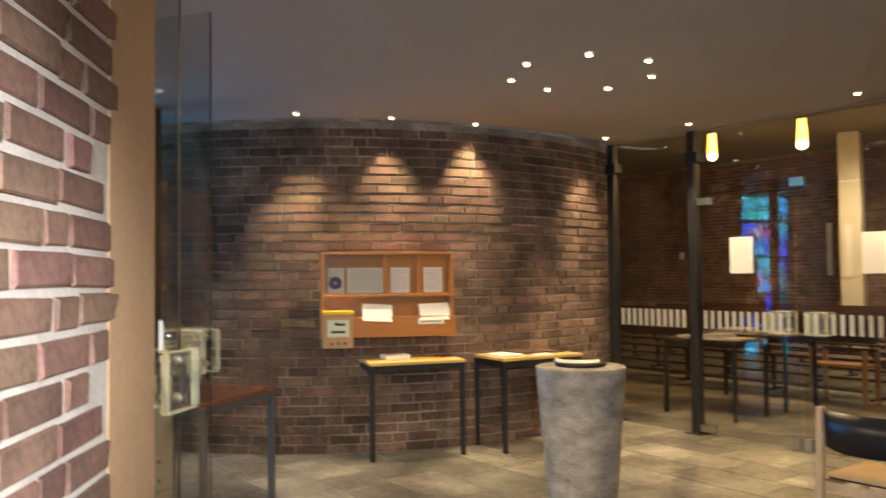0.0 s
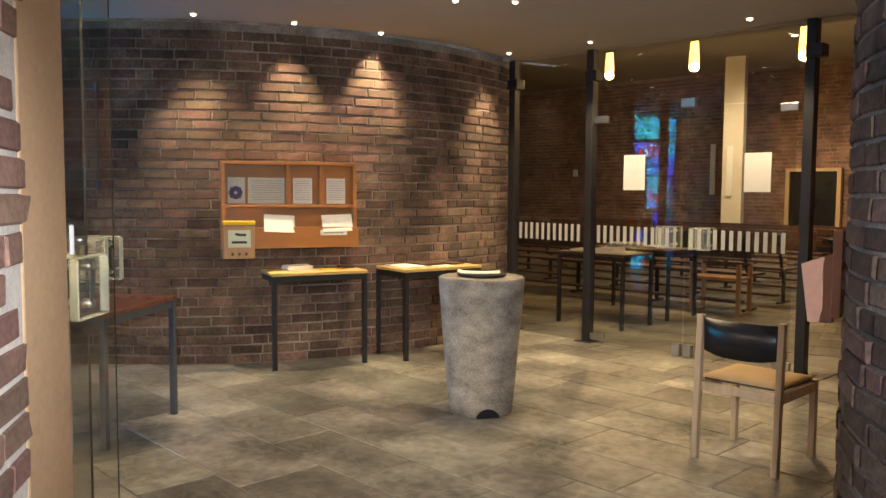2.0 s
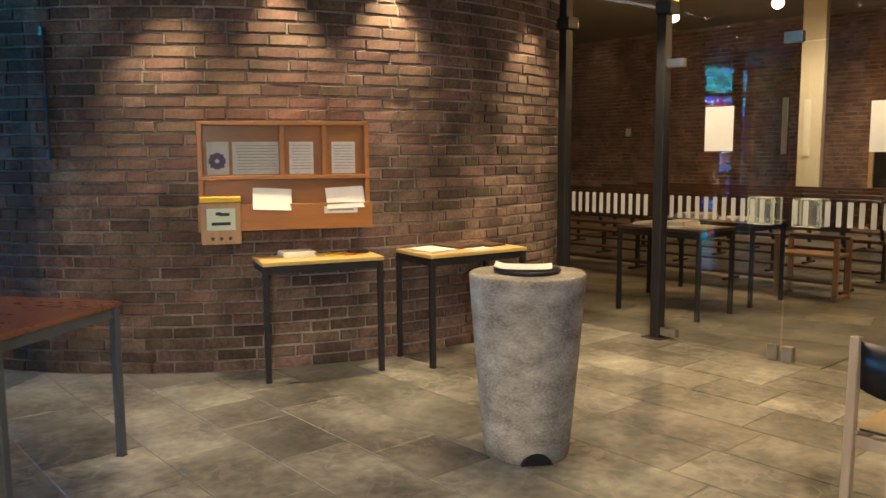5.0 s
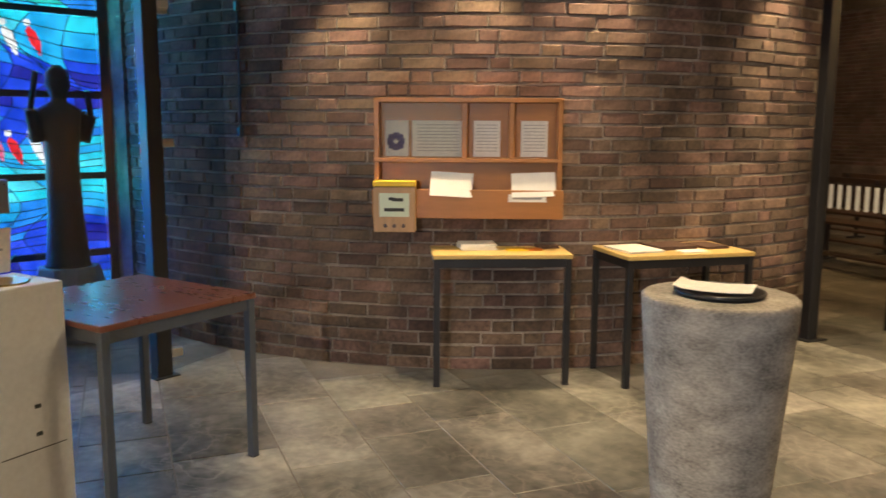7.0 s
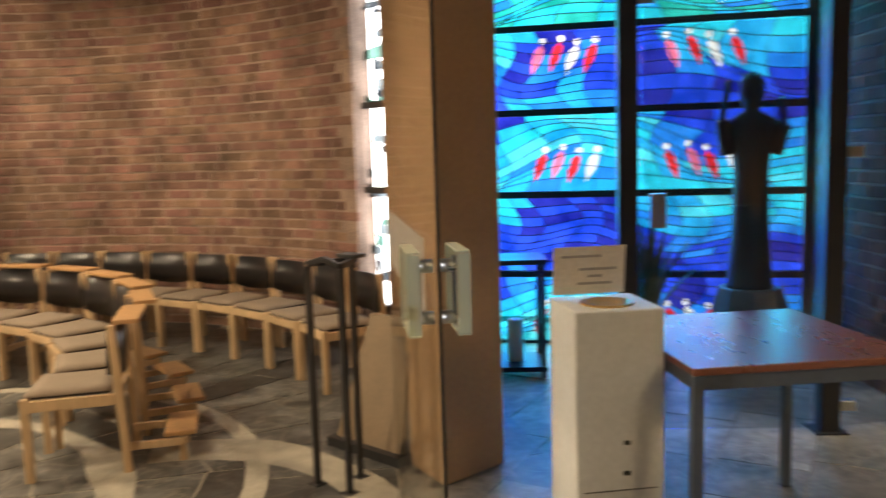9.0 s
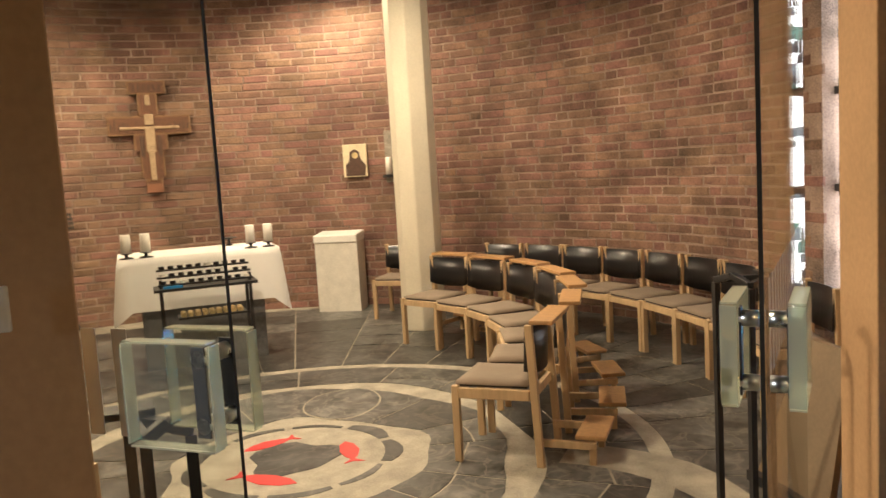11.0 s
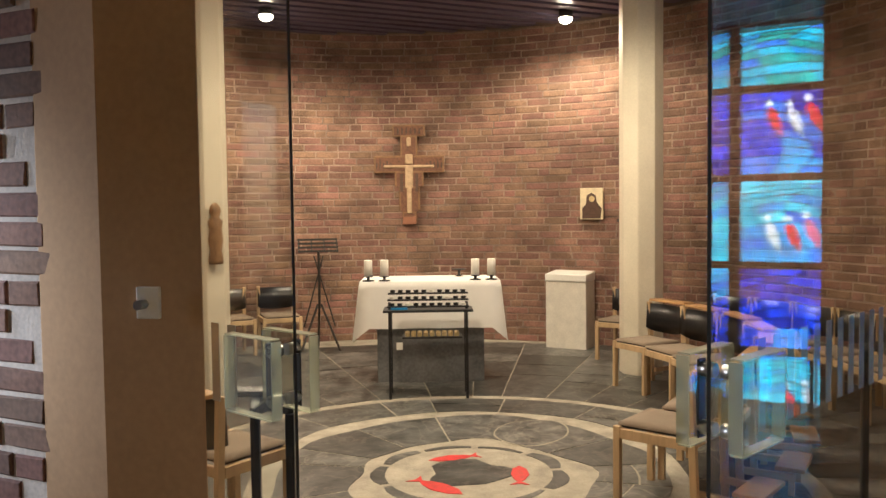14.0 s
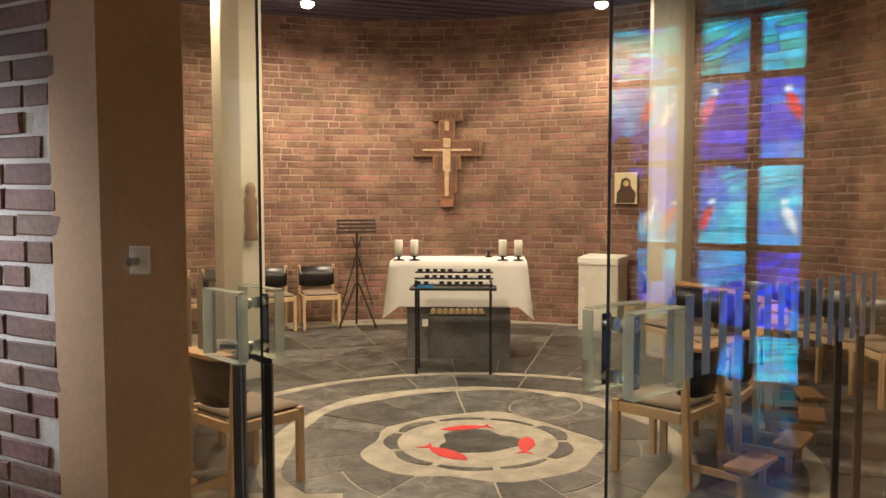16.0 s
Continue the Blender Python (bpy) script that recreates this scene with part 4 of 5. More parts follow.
part("door_gap", Mesh().box(0.0, -PW / 2 - 0.0005, 0.29, 0.24, 0.003, 0.003), INK, plinth)
card = thing("card_sign", "grey card with three printed lines in a clear stand", "sign", PM @ pose(-0.02, 0.11, PH, 8, 0, 0))
part("card", Mesh().box(0, 0, 0.012, 0.25, 0.004, 0.165), PAPER_GREY, card)
lines = Mesh()
for x, z, w in ((-0.03, 0.14, 0.14), (0.03, 0.095, 0.13), (0.02, 0.07, 0.05), (0.02, 0.045, 0.12)):
    lines.box(x, -0.0035, z, w, 0.002, 0.009)
part("print", lines, INK_GREY, card)
part("holder", Mesh().box(0, 0, 0, 0.16, 0.05, 0.012), ACRYLIC, card, "clear holder")

# ---- chairs ----


def chair(label, cushion, m, group, prayer=False, seat=0.375, top=0.67, w=0.37, d=0.35, gap=0.05):
    """Stacking chair: square beech frame, black moulded backrest, flat cushion; some carry a book ledge and kneeler."""
    t = thing("chair", label, "chair", m, group)
    for sx in (-1, 1):
        part("leg", Mesh().box(sx * w / 2, -d / 2, 0, 0.032, 0.036, seat), OAK_LIGHT, t, bevel=0.004)
        part("leg", Mesh().bar((sx * w / 2, d / 2 + 0.05, 0), (sx * w / 2, d / 2 + 0.02, top), 0.032, 0.036, up=(0, 1, 0)), OAK_LIGHT, t, bevel=0.004)
        part("side_rail", Mesh().box(sx * w / 2, 0.01, seat - 0.06, 0.024, d, 0.05), OAK_LIGHT, t, bevel=0.003)
    part("front_rail", Mesh().box(0, -d / 2, seat - 0.055, w, 0.024, 0.045), OAK_LIGHT, t, bevel=0.003)
    part("back_rail", Mesh().box(0, d / 2 + 0.02, seat - 0.06, w, 0.024, 0.045), OAK_LIGHT, t, bevel=0.003)
    shell = Mesh()
    n = 10
    front, rear = [], []
    for k in range(n + 1):
        u = -1 + 2 * k / n
        bow = 0.045 * (1 - u * u)
        front.append((u * (w / 2 + 0.010), d / 2 - 0.010 + bow))
        rear.append((u * (w / 2 + 0.010), d / 2 + 0.002 + bow))
    for k in range(n):
        (x0, y0), (x1, y1), (p0, q0), (p1, q1) = front[k], front[k + 1], rear[k], rear[k + 1]
        u0, u1 = abs(-1 + 2 * k / n), abs(-1 + 2 * (k + 1) / n)
        low = seat + gap
        lo0, lo1 = low + 0.03 * u0**3, low + 0.03 * u1**3
        shell.add([(x0, y0, lo0), (x1, y1, lo1), (x1, y1 + 0.012, top - 0.015), (x0, y0 + 0.012, top - 0.015), (p0, q0, lo0), (p1, q1, lo1), (p1, q1 + 0.012, top - 0.015), (p0, q0 + 0.012, top - 0.015)], [(0, 1, 2, 3), (7, 6, 5, 4), (0, 1, 5, 4), (3, 2, 6, 7)] + ([(0, 3, 7, 4)] if k == 0 else []) + ([(1, 2, 6, 5)] if k == n - 1 else []))
    part("backrest", shell, BLACK_SHELL, t, "black curved backrest", smooth=True)
    part("seat", Mesh().box(0, 0, seat - 0.008, w - 0.03, d - 0.01, 0.012), FELT, t)
    pad = Mesh()
    N = 6
    for i in range(N + 1):
        for j in range(N + 1):
            u, v = -1 + 2 * i / N, -1 + 2 * j / N
            pad.v.append((u * (w / 2 - 0.008), v * d / 2, seat + 0.008 + 0.022 * (1 - 0.55 * max(abs(u), abs(v)) ** 6) - 0.008 * math.cos(u * 1.4) * math.cos(v * 1.4)))
    for i in range(N):
        for j in range(N):
            a = i * (N + 1) + j
            pad.f.append((a, a + N + 1, a + N + 2, a + 1))
    rim = [i * (N + 1) for i in range(N + 1)] + [N * (N + 1) + j for j in range(1, N + 1)] + [i * (N + 1) + N for i in range(N - 1, -1, -1)] + [j for j in range(N - 1, 0, -1)]
    base = len(pad.v)
    for r in rim:
        x, y, z = pad.v[r]
        pad.v.append((x, y, seat + 0.003))
    for k in range(len(rim)):
        k2 = (k + 1) % len(rim)
        pad.f.append((rim[k], rim[k2], base + k2, base + k))
    part("cushion", pad, cushion, t, "flat wool cushion", smooth=True)
    if prayer:
        part("book_ledge", Mesh().box(0, d / 2 + 0.08, top + 0.002, w + 0.02, 0.11, 0.02), OAK, t, "wooden book ledge", bevel=0.004)
        for sx in (-1, 1):
            part("kneeler_arm", Mesh().box(sx * (w / 2 - 0.045), d / 2 + 0.17, 0.085, 0.024, 0.26, 0.035), OAK_LIGHT, t, bevel=0.003)
            part("kneeler_leg", Mesh().box(sx * 0.12, d / 2 + 0.28, 0, 0.028, 0.03, 0.13), OAK_LIGHT, t, bevel=0.003)
        part("kneeler_bar", Mesh().box(0, d / 2 + 0.28, 0.088, w - 0.06, 0.022, 0.03), OAK_LIGHT, t, bevel=0.003)
        part("kneeler", Mesh().box(0, d / 2 + 0.275, 0.13, 0.31, 0.14, 0.022), OAK, t, "wooden kneeler board", bevel=0.005)
    return t


def facing(x, y, tx, ty, turn=0):
    """The pose of a chair at x, y that looks at tx, ty."""
    return pose(x, y, 0, 0, 0, math.degrees(math.atan2(ty - y, tx - x)) + 90 + turn)


chair("single beech chair with black backrest and tan cushion", CUSHION_TAN, pose(0.245, 3.955, 0, 0, 0, 163), "lobby chairs", seat=0.415, top=0.745, w=0.42, d=0.38, gap=0.125)
proto = chair("beech chair with black backrest, taupe cushion, book ledge and kneeler", CUSHION, facing(-3.46, -0.31, -2.40, -2.45), "chapel front rows", True)
plain = chair("beech chair with black backrest and taupe cushion along the wall", CUSHION, facing(-4.86, 0.47, -2.6, -1.9), "chapel wall row")
ARC = Vector((-2.40, -2.55))
for k, p in enumerate(((-3.86, -0.50), (-4.24, -0.78), (-4.55, -1.12), (-4.78, -1.52), (-4.89, -1.94), (-4.93, -2.36))):
    copy_thing(proto, facing(p[0], p[1], ARC[0], ARC[1] + 0.1 * k, 2 * math.sin(k * 3.3)))
for k, p in enumerate(((-1.42, -0.85), (-1.24, -1.27), (-1.15, -1.73), (-1.18, -2.2), (-1.3, -2.65))):
    copy_thing(proto, facing(p[0], p[1], -3.4, -2.0, 2 * math.sin(k * 2.7)))
for k, a in enumerate((141.0, 148.5, 155.5, 162.6, 169.6, 176.5, 183.4, 190.3, 207.0)):
    p = polar(CHAPEL_C, CHAPEL_R - 0.60, a)
    copy_thing(plain, facing(p[0], p[1], CHAPEL_C[0], CHAPEL_C[1], 2 * math.sin(k * 1.7)))
for a in (268, 276, 284, 292, 300, 308):
    p = polar(CHAPEL_C, CHAPEL_R - 0.43, a)
    copy_thing(plain, facing(p[0], p[1], CHAPEL_C[0], CHAPEL_C[1]))

# ---- chapel: altar side ----
AX = math.degrees(math.atan2(0.38, -0.92))
AM = pose(-3.545, -3.56, 0, 0, 0, AX + 180)
altar = thing("altar", "grey slate block altar", "altar", AM)
part("block", Mesh().box(0, 0, 0, 0.90, 0.46, 0.81), ALTAR_STONE, altar, bevel=0.006)
part("top_slab", Mesh().box(0, 0, 0.81, 1.13, 0.56, 0.05), ALTAR_STONE, altar, bevel=0.004)
cloth = Mesh()
outline = []
n = 14
for k in range(n):
    outline.append((-0.585 + 1.17 * k / n, 0.30))
for k in range(6):
    outline.append((0.585, 0.30 - 0.6 * k / 6))
for k in range(n):
    outline.append((0.585 - 1.17 * k / n, -0.30))
for k in range(6):
    outline.append((-0.585, -0.30 + 0.6 * k / 6))
L = len(outline)
levels = [0.862, 0.81, 0.72, 0.63, 0.54, 0.47]
for i, z in enumerate(levels):
    for k, (x, y) in enumerate(outline):
        f = i / 5
        side = abs(x) > 0.58
        out = 1 + (0.018 * f + 0.012 * f * math.sin(k * 1.9 + 0.4)) * (2.2 if side else 1)
        drop = z - (0.05 * f if side else 0) - (0.06 * f if side and abs(y) > 0.25 else 0)
        cloth.v.append((x * out + (0.03 * f * math.copysign(1, x) if side else 0), y * (1 + 0.03 * f * (1 + math.sin(k * 1.3))), drop))
for i in range(5):
    for k in range(L):
        cloth.f.append((i * L + k, i * L + (k + 1) % L, (i + 1) * L + (k + 1) % L, (i + 1) * L + k))
cloth.f.append(tuple(range(L)))
tablecloth = thing("altar_cloth", "white linen altar cloth hanging in soft folds", "cloth", AM)
part("linen", cloth, LINEN, tablecloth, smooth=True)


def pillar_candle(x, y):
    t = thing("candle", "thick ivory candle on a low iron holder on the altar", "candle", AM @ pose(x, y, 0.864), "altar candles")
    part("holder", Mesh().lathe([(0.05, 0), (0.05, 0.006), (0.012, 0.012), (0.012, 0.03), (0.042, 0.036), (0.042, 0.042)], 18), BLACK_STEEL, t, smooth=True)
    part("wax", Mesh().lathe([(0.035, 0.043), (0.035, 0.172), (0.031, 0.177), (0.022, 0.169)], 18), WAX, t, smooth=True)
    part("wick", Mesh().rod((0, 0, 0.168), (0.002, 0, 0.186), 0.0015, 5), INK, t)


for x in (-0.515, -0.38, 0.38, 0.515):
    pillar_candle(x, 0.24)
dish = thing("altar_stand", "small dark iron stand on the altar", "stand", AM @ pose(-0.26, -0.16, 0.864))
part("plate", Mesh().lathe([(0.04, 0), (0.012, 0.012), (0.012, 0.05), (0.065, 0.06), (0.065, 0.066)], 18), BLACK_STEEL, dish, smooth=True)

# votive candle rack before the altar
VM = pose(-3.235, -2.86, 0, 0, 0, AX + 180) @ Matrix.Diagonal((0.95, 1, 0.94, 1))
vot = thing("votive_rack", "black steel votive candle rack with three rows of tea lights", "candle rack", VM)
for sx in (-1, 1):
    part("leg", Mesh().box(sx * 0.31, 0.07, 0, 0.022, 0.022, 0.80), BLACK_STEEL, vot)
    part("leg", Mesh().box(sx * 0.31, -0.14, 0, 0.022, 0.022, 0.74), BLACK_STEEL, vot)
part("tray", Mesh().box(0, 0.02, 0.72, 0.72, 0.24, 0.02), BLACK_STEEL, vot, bevel=0.003)
for r in range(3):
    z, y = 0.755 + r * 0.045, 0.07 - r * 0.085
    part("bar", Mesh().box(0, y, z, 0.66, 0.05, 0.012), BLACK_STEEL, vot)
    for k in range(10):
        cup = part("tea_light", Mesh().lathe([(0.019, z + 0.013), (0.022, z + 0.034), (0.014, z + 0.03)], 10, (-0.29 + k * 0.0645, y, 0)), BLACK_SHELL if (k * 3 + r) % 7 else PAPER, vot)
part("box_tray", Mesh().box(-0.03, 0.0, 0.50, 0.48, 0.18, 0.014), BLACK_STEEL, vot)
for r in range(2):
    for k in range(9):
        part("spare_candle", Mesh().lathe([(0.02, 0.515), (0.02, 0.545), (0.005, 0.55)], 8, (-0.23 + k * 0.05, 0.05 - r * 0.07, 0)), GOLD, vot, "unused yellow wax candle")
part("blue_lighter", Mesh().box(0.23, 0.11, 0.742, 0.13, 0.03, 0.016), material("blue_plastic", (0.02, 0.25, 0.6), 0.4, bump=0), vot, "blue gas lighter")
part("hook_tag", Mesh().box(0.23, 0.135, 0.42, 0.05, 0.003, 0.06), PAPER, vot, "small white tag")

# stone block lectern
LM = pose(-5.44, -4.30, 0, 0, 0, 127)
amb = thing("stone_lectern", "pale limestone block lectern with a white cover", "lectern", LM)
part("block", Mesh().box(0, 0, 0, 0.44, 0.27, 0.70), STONE_BLOCK, amb, bevel=0.006)
part("cover", Mesh().add([(-0.225, 0.15, 0.70), (0.225, 0.15, 0.70), (0.225, -0.15, 0.70), (-0.225, -0.15, 0.70), (-0.225, 0.15, 0.80), (0.225, 0.15, 0.80), (0.225, -0.15, 0.775), (-0.225, -0.15, 0.775)], [(0, 1, 2, 3), (4, 5, 6, 7), (0, 1, 5, 4), (1, 2, 6, 5), (2, 3, 7, 6), (3, 0, 4, 7)]), WHITE, amb, "white cloth cover", bevel=0.01)

# music stand
ms = thing("music_stand", "dark metal folding music stand with open slatted desk", "music stand", pose(-3.03, -5.33, 0, 0, 0, 170) @ Matrix.Diagonal((0.95, 1, 0.885, 1)))
for a in (90, 205, 330):
    part("leg", Mesh().rod((0.02 * math.cos(radians(a)), 0.02 * math.sin(radians(a)), 0.55), (0.24 * math.cos(radians(a)), 0.24 * math.sin(radians(a)), 0.0), 0.013, 8), BRONZE, ms)
part("pole", Mesh().rod((0, 0, 0.5), (0, 0, 1.17), 0.014, 8), BRONZE, ms)
for s in (-1, 1):
    part("brace", Mesh().rod((s * 0.17, 0.02, 0.28), (-s * 0.05, 0, 1.12), 0.008, 8), BRONZE, ms)
desk = Mesh()
for k in range(4):
    desk.box(0, 0.03 + k * 0.028, 1.16 + k * 0.045, 0.44, 0.014, 0.026)
for x in (-0.21, -0.07, 0.07, 0.21):
    desk.bar((x, 0.03, 1.16), (x, 0.12, 1.31), 0.014)
part("desk", desk, BRONZE, ms)

# carved cross on the wall
cp = polar(CHAPEL_C, CHAPEL_R - 0.05, 245.7)
CM = pose(cp[0], cp[1], 0, 0, 0, 245.7 - 90)
cross = thing("wall_cross", "painted carved wooden cross with stepped ends on the brick wall", "cross", CM)
CZ = 1.30
part("panel", Mesh().box(0, 0, CZ, 0.16, 0.05, 0.16).box(0, 0.001, CZ + 0.16, 0.23, 0.05, 0.26).box(0, 0, CZ + 0.42, 0.32, 0.05, 0.25).box(0, 0.001, CZ + 0.57, 0.78, 0.05, 0.19).box(0, 0, CZ + 0.76, 0.19, 0.05, 0.22).box(0, 0.001, CZ + 0.97, 0.36, 0.05, 0.13), CARVED, cross, bevel=0.006)
part("painted_panel", Mesh().box(0, -0.026, CZ + 0.02, 0.12, 0.006, 0.10).box(0, -0.026, CZ + 0.14, 0.19, 0.006, 0.26).box(0, -0.026, CZ + 0.42, 0.28, 0.006, 0.15).box(0, -0.026, CZ + 0.59, 0.74, 0.006, 0.15).box(0, -0.026, CZ + 0.76, 0.15, 0.006, 0.20).box(0, -0.026, CZ + 0.985, 0.32, 0.006, 0.10), PAINTED_PANEL, cross, "red and gold painted face")
marks = [(sd * (0.20 + 0.04 * k), 0.62, 0.018, 0.06 + 0.02 * (k % 2)) for k in range(5) for sd in (-1, 1)]
marks += [(sd, 0.36, 0.035, 0.20) for sd in (-0.085, 0.085)] + [(-0.12 + 0.048 * k, 1.0, 0.02, 0.06) for k in range(6)]
for x, z, w, h in marks:
    part("painted_mark", Mesh().box(x, -0.031, CZ + z, w, 0.007, h), BROWN_PRINT, cross, "dark painted mark")
part("relief", Mesh().box(0, -0.03, CZ + 0.12, 0.055, 0.03, 0.30).box(0, -0.03, CZ + 0.40, 0.09, 0.035, 0.24).box(0, -0.03, CZ + 0.625, 0.56, 0.03, 0.03).box(0, -0.032, CZ + 0.665, 0.085, 0.04, 0.11).box(0, -0.03, CZ + 0.86, 0.05, 0.02, 0.10), CARVED_PALE, cross, "pale carved relief", bevel=0.014)
part("foot_panel", Mesh().box(0, -0.03, CZ + 0.0, 0.15, 0.02, 0.085), material("red_wood", (0.26, 0.11, 0.06), 0.5, vary=0.2), cross, "reddish foot panel", bevel=0.004)

# icon
ip = polar(CHAPEL_C, CHAPEL_R - 0.03, 216.1)
IM = pose(ip[0], ip[1], -0.105, 0, 0, 216.1 - 90)
icon = thing("icon_panel", "small gilded picture panel with a dark painted shape", "picture", IM)
part("panel", Mesh().box(0, 0, 1.44, 0.25, 0.03, 0.33), material("pale_gilt_ground", (0.74, 0.64, 0.44), 0.5, vary=0.15, scale=20, bump=0.05), icon, bevel=0.004)
part("painted_shape", Mesh().add([(x, -0.0165, z) for x, z in ((-0.10, 1.45), (0.10, 1.45), (0.115, 1.55), (0.06, 1.62), (0.05, 1.69), (0.0, 1.72), (-0.05, 1.69), (-0.06, 1.60), (-0.10, 1.56))], [tuple(range(9))]), BROWN_PRINT, icon, "dark painted area")
part("painted_patch", Mesh().lathe([(0.032, 0), (0.032, 0.003)], 12, m=pose(0.005, -0.016, 1.655, 90)), GOLD, icon)
# candle holder on the wall beside it
wp = polar(CHAPEL_C, CHAPEL_R - 0.05, 210.7)
wc = thing("wall_candle", "white candle on a dark wall bracket", "candle", pose(wp[0], wp[1], -0.07, 0, 0, 210.7 - 90))
part("back_plate", Mesh().box(0, 0.02, 1.33, 0.10, 0.02, 0.52), CONCRETE, wc, bevel=0.004)
part("bracket", Mesh().box(0, -0.04, 1.38, 0.10, 0.10, 0.03), BLACK_STEEL, wc)
part("wax", Mesh().lathe([(0.03, 1.41), (0.03, 1.58), (0.02, 1.585)], 16, (0, -0.04, 0)), WAX, wc, smooth=True)
# carved figure on the left column: plain shape
fig = tagged(part("wall_carving", Mesh().lathe([(0.05, 0), (0.054, 0.04), (0.042, 0.12), (0.054, 0.20), (0.044, 0.29), (0.055, 0.36), (0.03, 0.40), (0.042, 0.44), (0.036, 0.49), (0.012, 0.52)], 9), CARVED, smooth=True, m=pose(-1.685, -3.085, 1.08) @ Matrix.Diagonal((1, 1, 0.85, 1))), "worn carved wooden figure fixed to the column", "carving")

# switch on the door pillar
sx, sy = (A[0] + B[0]) / 2, (A[1] + B[1]) / 2
ang = math.degrees(math.atan2(A[1] - B[1], A[0] - B[0]))
sw = thing("key_switch", "white square switch plate with a steel key knob", "switch", pose(sx + 0.004, sy + 0.008, 1.20, 0, 0, ang + 180))
part("plate", Mesh().box(0, -0.008, 0, 0.058, 0.012, 0.075), PAPER, sw, bevel=0.003)
part("knob", Mesh().rod((-0.008, -0.012, 0.035), (-0.008, -0.045, 0.035), 0.011, 12), STEEL, sw, "steel key knob", smooth=True)

# black iron stands inside the chapel doors
def rail_stand(m, label, half=0.09, rear=(0.0, 0.16)):
    t = thing("iron_stand", label, "stand", m, "iron stands by the chapel doors")
    rx, ry = rear
    for x, y in ((-half, 0.0), (half, 0.02), rear):
        part("post", Mesh().box(x, y, 0, 0.022, 0.022, 0.93), BLACK_STEEL, t)
        part("foot", Mesh().box(x, y, 0, 0.06, 0.06, 0.008), BLACK_STEEL, t)
    part("top_plate", Mesh().box(rx, ry, 0.955, 0.11, 0.07, 0.016), BLACK_STEEL, t, bevel=0.003)
    part("rail", Mesh().bar((-half, 0, 0.94), (rx, ry + 0.02, 0.945), 0.024).bar((-half, 0, 0.94), (0, 0.01, 0.965), 0.024).bar((0, 0.01, 0.965), (half, 0.02, 0.94), 0.024).bar((half, 0.02, 0.94), (rx, ry + 0.02, 0.945), 0.024), BLACK_STEEL, t, bevel=0.003)
    return t


rail_stand(pose(-3.33, 0.95, 0, 0, 0, 60), "black iron three-legged stand by the glass door")
rail_stand(pose(-1.27, 0.86, 0, 0, 0, 159), "black iron three-legged stand with bent top rail", 0.042, (-0.07, 0.14))
lb = thing("leaning_board", "tall brown board with a dark foot leaning beside the door", "board", pose(-3.72, 0.98, 0, 0, 0, 60))
part("board", Mesh().add([(-0.22, 0, 0.02), (0.22, 0, 0.02), (0.13, 0.18, 0.62), (-0.13, 0.18, 0.62), (-0.22, 0.03, 0.02), (0.22, 0.03, 0.02), (0.13, 0.21, 0.62), (-0.13, 0.21, 0.62)], [(0, 1, 2, 3), (4, 5, 6, 7), (0, 1, 5, 4), (1, 2, 6, 5), (2, 3, 7, 6), (3, 0, 4, 7)]), material("brown_board", (0.22, 0.16, 0.10), 0.7, vary=0.15), lb)
part("foot_bar", Mesh().box(0, 0.01, 0, 0.48, 0.08, 0.05), BLACK_STEEL, lb)

# ---- window bay ----
st = tagged(part("statue", Mesh().lathe([(0.17, 0), (0.16, 0.02), (0.13, 0.35), (0.12, 0.7), (0.15, 0.95), (0.16, 1.02), (0.06, 1.07), (0.055, 1.1), (0.09, 1.17), (0.085, 1.25), (0.03, 1.30)], 20).rod((0.0, -0.17, 0.82), (0.05, -0.21, 1.02), 0.045, 10).rod((0.05, -0.21, 1.02), (0.10, -0.17, 1.25), 0.022, 8).rod((0, 0.17, 0.82), (0.06, 0.21, 0.98), 0.045, 10).rod((0.06, 0.21, 0.98), (0.1, 0.18, 1.14), 0.025, 8).rod((0, -0.13, 1.0), (0, -0.17, 0.82), 0.06, 10).rod((0, 0.13, 1.0), (0, 0.17, 0.82), 0.06, 10), BRONZE, smooth=True, m=pose(-5.5, 2.92, 0.50) @ Matrix.Diagonal((0.85, 0.85, 1, 1))), "dark bronze robed statue with raised arms before the window", "statue")
pb = thing("boulder", "dark rounded stone block under the statue", "stone", pose(-5.5, 2.92, 0))
part("stone", Mesh().lathe([(0.20, 0), (0.24, 0.12), (0.23, 0.36), (0.19, 0.5)], 9), ALTAR_STONE, pb, bevel=0.01)
plant = thing("potted_plant", "tall dark-leaved plant in a pot before the coloured window", "plant", pose(-5.25, 2.30, 0))
part("pot", Mesh().lathe([(0.11, 0), (0.15, 0.30), (0.14, 0.32), (0.12, 0.28)], 20), POT, plant, smooth=True)
rng = random.Random(3)
for k in range(16):
    a, ln, lean = rng.uniform(0, 360), rng.uniform(0.35, 0.75), rng.uniform(0.05, 0.22)
    d = Vector((math.cos(radians(a)), math.sin(radians(a)), 0))
    s = d.cross(Vector((0, 0, 1))) * 0.028
    pts = []
    for i in range(6):
        u = i / 5
        c = Vector((0, 0, 0.28)) + d * (0.04 + lean * u * u * 1.4) + Vector((0, 0, ln * u))
        wd = math.sin(math.pi * (0.15 + 0.85 * u)) ** 0.7 if u < 1 else 0.03
        pts.append((c - s * wd, c + s * wd))
    leaf = Mesh()
    for i in range(5):
        leaf.add([pts[i][0], pts[i][1], pts[i + 1][1], pts[i + 1][0]], [(0, 1, 2, 3)])
